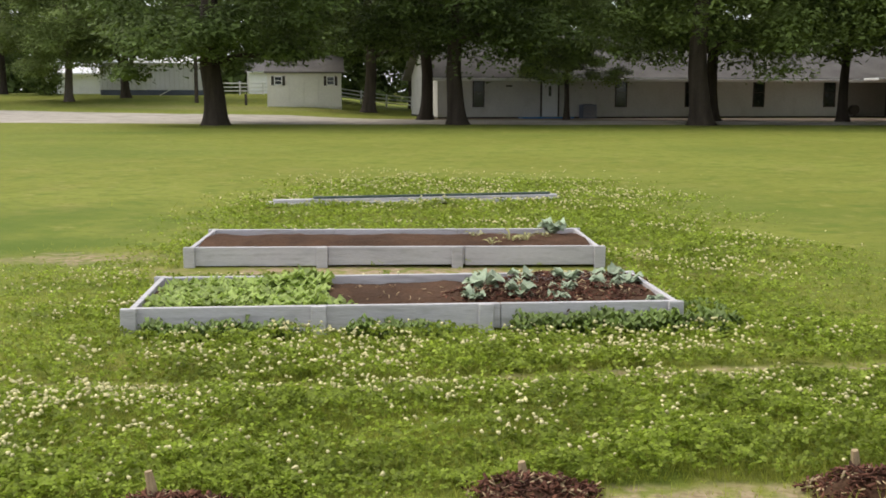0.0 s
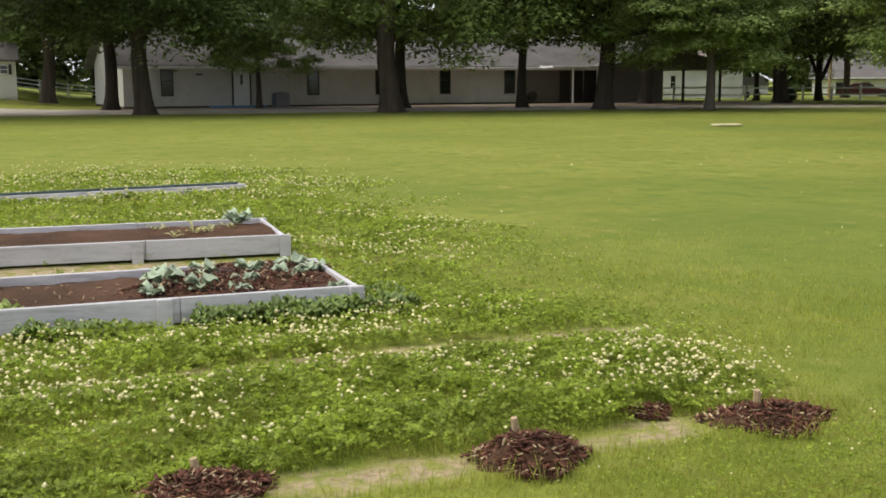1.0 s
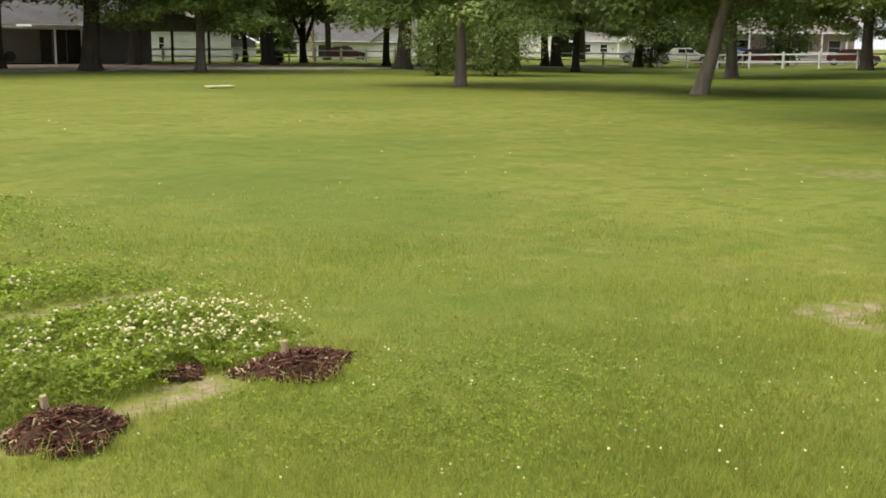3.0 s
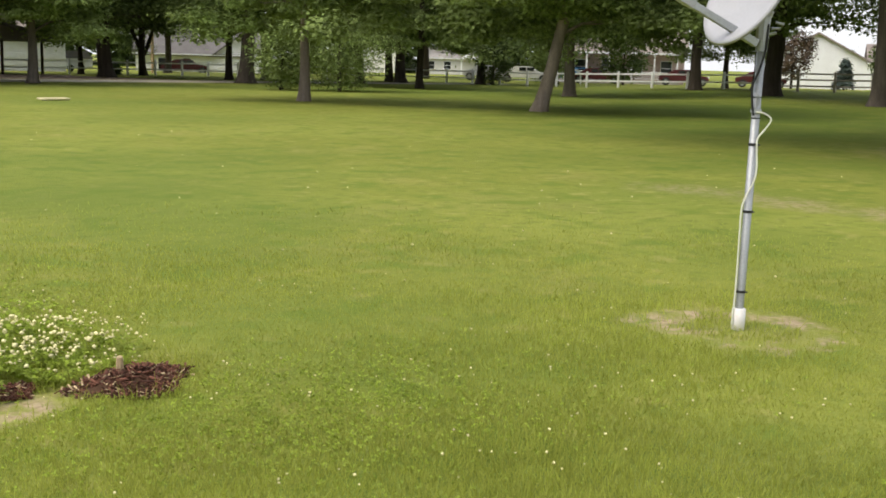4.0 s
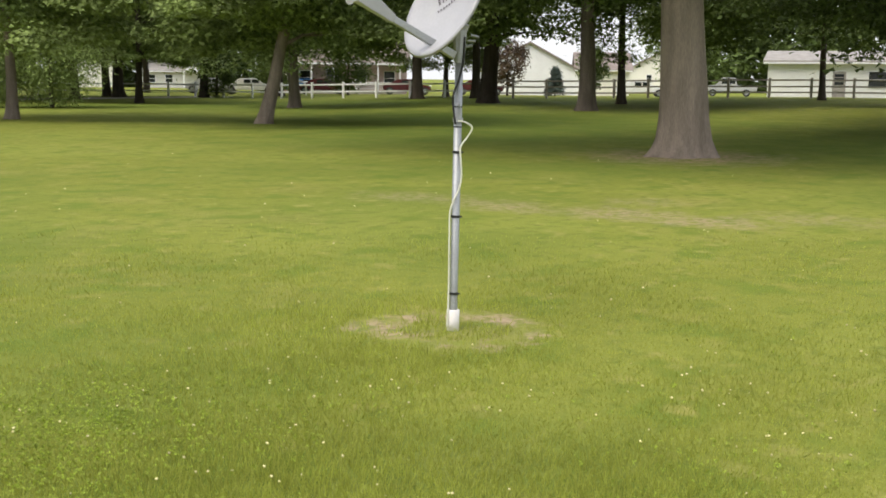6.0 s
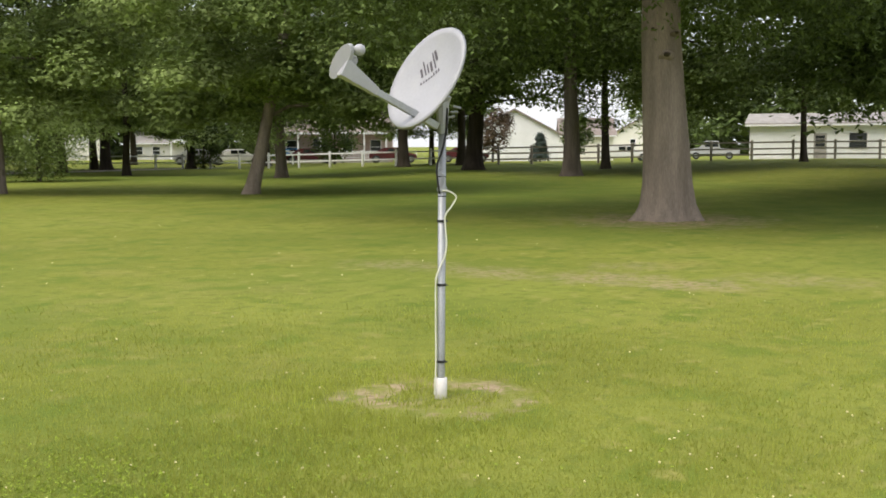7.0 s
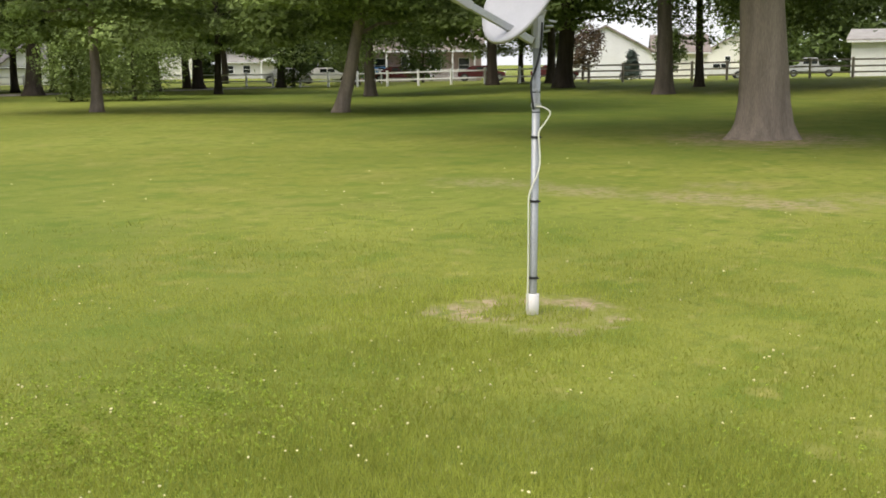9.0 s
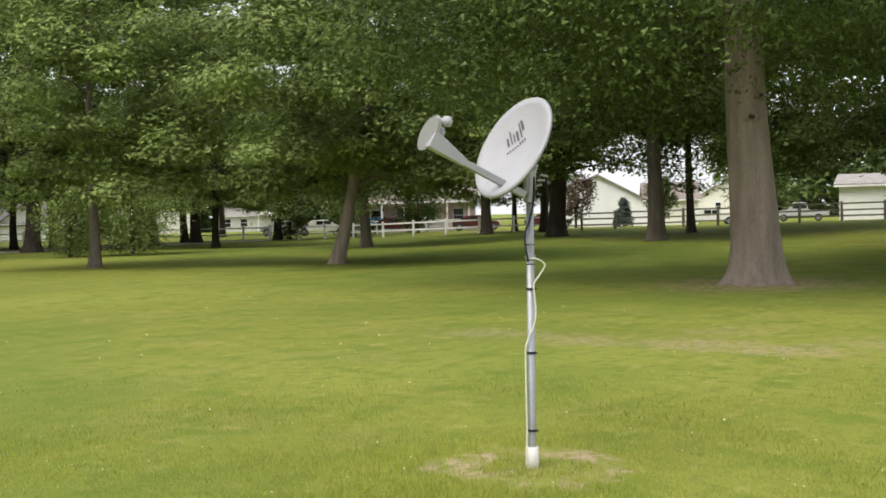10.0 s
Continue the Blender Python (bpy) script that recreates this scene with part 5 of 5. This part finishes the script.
for k_, ln in ((0.10, 0.10), (0.015, 0.09)):
    p = HEAD + su * k_ + toward * 0.005
    part("feed_cap", tubed([p, p + feed * ln * 0.35, p + feed * ln * 0.45, p + feed * (ln * 0.65), p + feed * (ln * 0.88), p + feed * ln], [0.018, 0.018, 0.030, 0.036, 0.030, 0.010], 16), DISHPAINT, lnb, "round white feed cap", True)

_p = BED1 @ Vector((1.75, 0.6, 0))
chips("pale_bits", [(_p.x, _p.y, 0.45, 0.45, 0.03, 0.135)], 34, 0.028, 91, "small pale bits scattered on the dark soil", "debris", mats=(STRAW, STAKE), share=0.3)


# ---- cars and small things by the far houses ----
def car(x, y, yaw, paint, label, truck=False, base=None):
    z = gz(x, y) if base is None else base
    c = empty("pickup_truck" if truck else "car", pose(x, y, z, 0, 0, yaw), label, "truck" if truck else "car")
    bm = bmesh.new()
    if truck:
        prism(bm, [(-2.6, 0.5), (-2.65, 1.05), (-0.7, 1.1), (-0.55, 1.85), (0.75, 1.88), (1.35, 1.15), (2.55, 1.02), (2.65, 0.5)], -0.9, 0.9)
    else:
        prism(bm, [(-2.2, 0.4), (-2.25, 0.85), (-1.6, 0.98), (-0.9, 1.42), (0.5, 1.44), (1.2, 0.98), (2.15, 0.82), (2.25, 0.4)], -0.85, 0.85)
    bmesh.ops.bevel(bm, geom=list(bm.edges), offset=0.06, segments=2, affect='EDGES')
    part("body", bm, paint, c, smooth_faces=False)
    wz = (1.25, 1.75) if truck else (1.02, 1.34)
    for s in (-1, 1):
        for a, b in ((-0.5, 0.1), (0.18, 0.8)):
            part("side_window", boxed(a, s * (0.9 if truck else 0.85) - 0.012, wz[0], b, s * (0.9 if truck else 0.85) + 0.012, wz[1]), GLASS, c)
        for a in (-1.6, 1.65):
            w = part("wheel", tubed([(a, s * 0.72, 0.36), (a, s * 0.93, 0.36)], 0.36, 18), RUBBER, c)
            part("rim", tubed([(a, s * 0.9, 0.36), (a, s * 0.945, 0.36)], 0.2, 14), STEEL, w)
        part("headlight", boxed(2.52 if truck else 2.1, s * 0.6 - 0.12, 0.72, 2.68 if truck else 2.27, s * 0.6 + 0.12, 0.88), WHITE, c)
    return c


car(107.97, 39.55, 110, CAR_SILVER, "silver pickup truck parked beyond the rail fence", True)
car(84.0, 62.0, -52, CAR_RED, "dark red car parked before the brick house")
car(79.5, 68.5, -50, CAR_RED, "dark red car parked near the porch")
car(88.0, 56.5, -55, CAR_RED, "red car parked by the white house")
car(92.0, 42.0, -62, CAR_WHITE, "white car parked on the far street")
car(52.4, 97.0, -30, CAR_RED, "red car beside the white house", base=-0.2)
car(73.0, 76.5, -48, CAR_SILVER, "grey car half hidden behind trunks")
car(72.0, 70.5, -48, CAR_WHITE, "white car parked by the far street")


def round_tree(x, y, r, base, top, mat, label, seed, category="shrub", n=46, leaf=0.28, trunk=0.12):
    t = empty("shrub", pose(x, y, gz(x, y)), label, category)
    g = np.random.default_rng(seed)
    u = g.random(n)
    prof = np.sin(np.pi * (0.1 + 0.8 * u)) * r
    if category == "spruce":
        prof = (1 - u) * r
    a = g.uniform(0, 6.28, n)
    q = np.sqrt(g.random(n)) * prof
    c = np.stack([q * np.cos(a), q * np.sin(a), base + (top - base) * u], -1)
    s = np.full((n, 3), r * 0.38)
    v, f = leaf_cloud(c, s, 60, leaf, seed)
    o = new("foliage", array_mesh("foliage", v, f, mat))
    o.parent = t
    part("stem", tubed([(0, 0, -0.2), (0, 0, base + 0.5), (0.05, 0, (base + top) / 2)], [trunk, trunk * 0.8, trunk * 0.3], 8), BARK_DARK, t)


round_tree(86.5, 52.5, 2.0, 1.5, 5.0, LEAF_RED, "bronze-leaved ornamental tree before the white house", 3, "ornamental tree")
round_tree(90.0, 49.5, 1.1, 0.2, 2.5, SPRUCE, "small blue-grey conifer by the fence", 4, "spruce")
round_tree(89.5, 45.5, 1.5, 1.2, 4.3, LEAF, "clipped round green tree on the far lawn", 5, "tree")
round_tree(79.0, 82.0, 1.7, 0.4, 3.8, LEAF, "rounded green shrub before the cream house", 6)
round_tree(59.0, 61.2, 1.5, 0.5, 4.2, LEAF, "dark rounded tree behind the trunks", 7, "tree", 80, 0.16)
round_tree(88.5, 74.0, 1.1, 0.4, 2.6, LEAF_PALE, "small green shrub by the low house", 8)
round_tree(76.0, 62.5, 2.4, 1.0, 5.2, LEAF, "round leafy tree before the brick house", 9, "tree", 70)
round_tree(75.5, 70.5, 2.4, 0.6, 4.5, LEAF_PALE, "pale green leafy tree behind the trunks", 10, "tree", 70)
round_tree(33.5, 46.0, 2.7, 0.9, 4.8, LEAF_MAPLE, "bushy pale green sapling with low branches", 11, "tree", 260, 0.13)
round_tree(31.0, 47.5, 1.6, 0.5, 3.4, LEAF_MAPLE, "bushy pale green shrub beneath the trees", 12, "tree", 150, 0.13)
round_tree(-46.0, 88.0, 1.7, 0.4, 3.0, LEAF_PALE, "rounded pale green shrub on the field", 13)
round_tree(69.0, 28.3, 3.4, 2.2, 8.0, LEAF_MAPLE, "light green tree behind the big oak", 14, "tree", 130, 0.24)
round_tree(38.0, 82.0, 0.7, 0.0, 0.8, LEAF, "small low shrub by the drive", 15)

ga = empty("garden_arch", pose(72.9, 65.4, 0.2, 0, 0, -45), "small white garden arch on the far lawn", "garden arch")
part("hoop", tubed([(0.55 * math.cos(math.pi * q / 14), 0, 0.5 + 0.55 * math.sin(math.pi * q / 14)) for q in range(15)], 0.07, 8), WHITE, ga)
for q in (-0.55, 0.55):
    part("leg", tubed([(q, 0, -0.4), (q, 0, 0.5)], 0.07, 8), WHITE, ga)
car(82.0, 64.5 + 8.0, -48, BLUE, "blue car parked near the far poles")

# utility pole by the big trunk, and thin poles by the far street
def pole(x, y, h, r, label, mat=BARK_DARK):
    p = empty("utility_pole", pose(x, y, gz(x, y)), label, "pole")
    part("shaft", tubed([(0, 0, -0.5), (0, 0, h)], [r, r * 0.75], 10), mat, p)
    part("crossarm", boxed(-0.9, -0.05, h - 0.6, 0.9, 0.05, h - 0.48), mat, p)


pole(-29.7, 79.8, 9.0, 0.15, "dark weathered utility pole near the drive")
pole(-29.0, 80.0, 8.0, 0.10, "dark slim pole beside the utility pole")
pole(45.5, 90.0, 8.0, 0.14, "pale utility pole beyond the fence", STAKE)
pole(84.0, 78.0, 7.0, 0.1, "pale slim pole on the far street", WHITE)
pole(86.5, 75.5, 6.0, 0.1, "pale slim pole near the low house", WHITE)
sign = empty("wooden_post", pose(-25.3, 78.0, 0.3), "short dark post beside the drive", "post")
part("shaft", boxed(-0.08, -0.08, -0.4, 0.08, 0.08, 1.1, 0.01), DARKTRIM, sign)


# ---- grass, clover and weeds ----
def furrow(x, y):
    """Distance from the bare furrow that crosses the clover."""
    return y - np.interp(x, [-3.5, -1.1, 0.3, 1.5, 2.2], [5.42, 5.86, 6.28, 6.62, 6.80])


def inside_any(x, y):
    """True where boards, mulch or bare soil keep the grass away."""
    hit = np.zeros(len(x), bool)
    for m, l, d in ((BED1, 3.63, 1.24), (BED2, 3.72, 1.32)):
        inv = m.inverted()
        u = inv[0][0] * x + inv[0][1] * y + inv[0][3]
        v = inv[1][0] * x + inv[1][1] * y + inv[1][3]
        hit |= (u > -0.05) & (u < l + 0.05) & (v > -0.05) & (v < d + 0.05)
    inv = BED1.inverted()
    u = inv[0][0] * x + inv[0][1] * y + inv[0][3]
    v = inv[1][0] * x + inv[1][1] * y + inv[1][3]
    hit |= (u > 0.9) & (u < 2.5) & (v < 0) & (v > -0.22) & (rng.random(len(x)) < 0.7)
    inv = BED2.inverted()
    u = inv[0][0] * x + inv[0][1] * y + inv[0][3]
    v = inv[1][0] * x + inv[1][1] * y + inv[1][3]
    hit |= (u > -0.1) & (u < 3.8) & (v < 0) & (v > -0.75) & (rng.random(len(x)) < 0.93)
    gap = 0.035 + 0.04 * np.sin(3.1 * x) + 0.03 * np.sin(11 * x)
    hit |= (np.abs(furrow(x, y)) < gap) & (x < 2.2) & (x > -3.6) & (rng.random(len(x)) < 0.92)
    for mx, my, rx, ry, *_ in MOUNDS:
        hit |= ((x - mx) / rx) ** 2 + ((y - my) / ry) ** 2 < 0.85
    for bx, by, rx, ry, yaw, much in WORN:
        c, s = math.cos(radians(yaw)), math.sin(radians(yaw))
        u, v = (x - bx) * c + (y - by) * s, -(x - bx) * s + (y - by) * c
        hit |= ((u / rx) ** 2 + (v / ry) ** 2 < 1.0) & (rng.random(len(x)) < 0.9 * much)
    ring = np.hypot(x - 5.84, y - 3.80)
    hit |= (ring > 0.36) & (ring < 0.58) & (rng.random(len(x)) < 0.7)
    return hit


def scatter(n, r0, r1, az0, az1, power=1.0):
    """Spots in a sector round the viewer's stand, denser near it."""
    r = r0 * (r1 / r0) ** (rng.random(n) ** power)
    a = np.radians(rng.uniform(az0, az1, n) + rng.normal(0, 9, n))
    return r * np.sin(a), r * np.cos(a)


def lush(x, y):
    """How much clover grows at a place, 0 to 1: round the beds and over the ridge before them."""
    edge = np.interp(y, [4.0, 5.85, 7.7, 9.9, 12.0, 15.1, 20.0, 24.0], [2.5, 2.75, 2.6, 2.55, 2.2, 1.8, 0.8, -0.5]) + 0.2 * np.sin(y * 2.3) + 0.5 * patches(x, y, 1.1, 2.7) + 0.4
    near = smooth((y - 4.25 - 0.28 * x) / 0.35)
    far = 1 - smooth((y + patches(x, y, 0.9, 1.2) - 16.5) / 8)
    diag = smooth((edge - x) / np.interp(y, [5.5, 8.0], [0.7, 1.9]))
    left = smooth((x + 0.5 * patches(x, y, 1.0, 0.6) - np.interp(y, [4.0, 6.7, 8.2, 11.6, 17.0, 22.0], [-6.0, -5.0, -5.2, -5.6, -6.3, -6.0])) / 2.2)
    return np.clip(near * far * diag * left, 0, 1)


def patches(x, y, sc, off):
    """Slow unevenness over the lawn, -1 to 1."""
    return np.sin(x * sc + 1.3 * np.sin(y * sc * 0.7 + off)) * np.sin(y * sc * 1.1 + 1.7 * np.sin(x * sc * 0.6 + 2 * off))


def canopy(x, y):
    """Height of the clover's lumpy top."""
    lump = 0.5 + 0.3 * patches(x, y, 4.1, 2.2) + 0.28 * patches(x + 0.3 * y, y, 11.0, 0.7) + 0.2 * patches(x, y + 0.4 * x, 23.0, 1.6)
    lump = lump * (1 - 0.6 * np.exp(-((furrow(x, y) + 0.14) / 0.24) ** 2) * (x < 2.3))
    return lush(x, y) * np.clip(lump, 0.04, 1.1) * np.interp(y, [4.3, 5.0, 6.2, 6.7, 9.0], [0.10, 0.17, 0.15, 0.09, 0.08])


def blades(name, x, y, height, width, mat, label):
    n = len(x)
    z = ground_z(x, y)
    a = rng.uniform(0, 2 * np.pi, n)
    lean = rng.uniform(0.1, 0.8, n) * height
    la = rng.uniform(0, 2 * np.pi, n)
    p = np.stack([x, y, z - 0.01], -1)
    s = np.stack([np.cos(a), np.sin(a), 0 * a], -1) * width[:, None] / 2
    tip = p + np.stack([np.cos(la) * lean, np.sin(la) * lean, height], -1)
    v = np.stack([p - s, p + s, tip], 1).reshape(-1, 3)
    return tagged(new(name, array_mesh(name, v, np.arange(3 * n).reshape(-1, 3), mat)), label, "grass", kind="stuff")


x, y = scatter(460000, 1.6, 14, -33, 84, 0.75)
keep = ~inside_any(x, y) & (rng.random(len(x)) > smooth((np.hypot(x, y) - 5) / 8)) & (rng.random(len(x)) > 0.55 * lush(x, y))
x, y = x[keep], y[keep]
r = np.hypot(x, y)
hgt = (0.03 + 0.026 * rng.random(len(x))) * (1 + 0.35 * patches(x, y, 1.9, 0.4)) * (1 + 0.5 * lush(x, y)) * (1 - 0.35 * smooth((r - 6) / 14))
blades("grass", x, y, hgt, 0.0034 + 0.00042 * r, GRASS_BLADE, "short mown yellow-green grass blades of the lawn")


def clover(name, n_tries, seed):
    g = np.random.default_rng(seed)
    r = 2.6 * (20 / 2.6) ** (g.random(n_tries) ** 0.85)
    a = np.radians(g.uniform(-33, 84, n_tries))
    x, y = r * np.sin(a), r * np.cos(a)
    low = 0.18 * np.clip(0.8 * patches(x, y, 1.4, 0.9) + 0.45 + 0.3 * patches(x, y, 5.3, 0.2), 0, 1) * smooth((x - 1.2) / 1.0) * np.clip(0.25 + smooth((5.0 - x) / 2.0), 0, 1) * smooth((7.5 - np.hypot(x, y)) / 2.5) + 0.8 * np.exp(-((x - 2.6) / 0.9) ** 2 - ((y - 4.1) / 0.6) ** 2)
    dens = np.clip(np.maximum(lush(x, y) * (0.75 + 0.5 * patches(x, y, 2.3, 1.1)), low), 0, 1)
    keep = (g.random(n_tries) < dens) & ~inside_any(x, y)
    x, y = x[keep], y[keep]
    n = len(x)
    lu = lush(x, y)
    h = 0.018 + canopy(x, y) * g.random(n) ** 0.55 + 0.012 * g.random(n)
    c = np.stack([x, y, ground_z(x, y) + h], -1)
    vs, size = [], (0.012 + 0.0016 * np.hypot(x, y)) * g.uniform(0.7, 1.3, n) * (0.45 + 0.55 * lu)
    tilt = g.normal(size=(n, 3)) * 0.5 + np.array([0, 0, 1])
    tilt /= np.linalg.norm(tilt, axis=1, keepdims=True)
    t0 = np.cross(tilt, g.normal(size=(n, 3)))
    t0 /= np.linalg.norm(t0, axis=1, keepdims=True)
    b0 = np.cross(tilt, t0)
    for q in range(3):
        an = q * 2.094
        d = t0 * math.cos(an) + b0 * math.sin(an)
        s = np.cross(tilt, d)
        L = size[:, None]
        vs.append(np.stack([c, c + d * L * 0.7 + s * L * 0.5 + tilt * L * 0.15, c + d * L * 1.15, c + d * L * 0.7 - s * L * 0.5 + tilt * L * 0.15], 1))
    v = np.concatenate(vs, 0).reshape(-1, 3)
    tagged(new(name, array_mesh(name, v, np.arange(len(v)).reshape(-1, 4), CLOVER_LEAF)), "thick green clover leaves round the beds", "clover", kind="stuff")


clover("clover", 360000, 21)


def flowers(name, n_tries, seed, az1=84):
    """White clover heads: small ragged balls on short stalks."""
    g = np.random.default_rng(seed)
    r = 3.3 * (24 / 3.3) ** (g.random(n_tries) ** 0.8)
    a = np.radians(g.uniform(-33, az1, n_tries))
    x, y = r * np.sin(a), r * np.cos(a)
    clump = np.clip(0.06 + 0.75 * patches(x, y, 1.7, 0.3) + 0.5 * patches(x, y, 6.1, 1.9) + 0.32 * ((y > 4.8) & (y < 6.1)) + 0.6 * smooth((y - 13.5) / 2) + 0.7 * np.exp(-((x - 2.35) / 0.35) ** 2 - ((y - 5.75) / 0.35) ** 2), 0, 1)
    dens = np.clip(lush(x, y) * clump, 0.0, 1) + 0.03 * smooth((9.5 - r) / 3) * np.clip(0.35 + patches(x, y, 2.1, 0.7) + 0.8 * np.exp(-((x - 3.0) / 0.7) ** 2 - ((y - 4.3) / 0.8) ** 2), 0, 1.2) + 0.002
    keep = (g.random(n_tries) < dens) & ~inside_any(x, y)
    x, y = x[keep], y[keep]
    n = len(x)
    ball = bmesh.new()
    bmesh.ops.create_icosphere(ball, subdivisions=1, radius=1.0)
    bv = np.array([v.co[:] for v in ball.verts])
    bf = np.array([[v.index for v in f.verts] for f in ball.faces])
    ball.free()
    lu = lush(x, y)
    c = np.stack([x, y, ground_z(x, y) + 0.03 + 0.02 * g.random(n) + canopy(x, y) * g.uniform(0.85, 1.1, n)], -1)
    size = (0.0070 + 0.00040 * np.hypot(x, y)) * g.uniform(0.55, 1.35, n) * (0.62 + 0.38 * lu)
    v = c[:, None, :] + bv[None] * size[:, None, None] * (1 + 0.25 * g.normal(size=(n, len(bv), 1))) * np.array([1, 1, 0.85])
    f = bf[None] + (np.arange(n) * len(bv))[:, None, None]
    tagged(new(name, array_mesh(name, v.reshape(-1, 3), f.reshape(-1, 3), CLOVER_FLOWER)), "white clover flower heads scattered through the grass", "clover flowers", kind="stuff")


flowers("clover_flowers", 82000, 5)

# weeds against the near bed
def weeds(u0, u1, v0, v1, n, size, seed, label):
    spots = [(x, y, 0.0, s) for x, y, z, s in in_bed(BED1, u0, u1, v0, v1, n, 0, seed, 0.6, 1.3)]
    leaf_set("weeds", spots, WEED_LEAF, label, "weeds", size * 0.62, size * 0.36, 11, 1.5, seed, kind="stuff")


weeds(0.1, 1.05, -0.22, -0.05, 90, 0.085, 41, "dark green weeds along the bed board")
weeds(1.42, 1.78, -0.22, -0.05, 36, 0.09, 42, "dark green weed clump against the board")
weeds(1.85, 2.1, -0.2, -0.05, 12, 0.07, 43, "small weed clump against the board")
weeds(2.5, 3.9, -0.28, -0.05, 170, 0.11, 44, "dark leafy weeds hiding the end of the bed")
weeds(3.7, 4.1, -0.1, 0.6, 24, 0.085, 45, "dark leafy weeds at the bed's corner")

# taller tufts of grass round the mulch, along the boards and at the furrow
tx, ty = [], []
for cx, cy, sx, sy, n in ((2.24, 5.04, 0.32, 0.07, 420), (1.06, 4.70, 0.3, 0.06, 260), (2.3, 4.62, 0.3, 0.04, 120), (1.0, 4.26, 0.3, 0.04, 120), (0.45, 4.25, 0.5, 0.06, 160), (2.62, 4.95, 0.06, 0.15, 90), (-0.25, 4.58, 0.3, 0.06, 140), (-1.5, 4.38, 0.3, 0.06, 120), (-0.4, 4.9, 1.4, 0.35, 1100), (1.2, 5.3, 0.9, 0.3, 600), (-3.2, 6.0, 0.8, 0.5, 500),
                          (-1.2, 6.55, 1.6, 0.12, 420), (5.95, 4.1, 0.35, 0.2, 160), (6.0, 3.5, 0.2, 0.1, 60), (-2.2, 14.6, 1.6, 0.1, 300), (0.55, 9.9, 0.1, 0.6, 160), (-4.0, 10.1, 0.1, 0.5, 140), (-3.4, 7.3, 0.08, 0.5, 160)):
    tx.append(rng.normal(cx, sx, n)), ty.append(rng.normal(cy, sy, n))
tx, ty = np.concatenate(tx), np.concatenate(ty)
keep = ~inside_any(tx, ty)
tx, ty = tx[keep], ty[keep]
blades("grass_tufts", tx, ty, 0.05 + 0.09 * rng.random(len(tx)), 0.004 + 0.0006 * np.hypot(tx, ty), GRASS_BLADE, "taller unmown grass tufts beside mulch and boards")
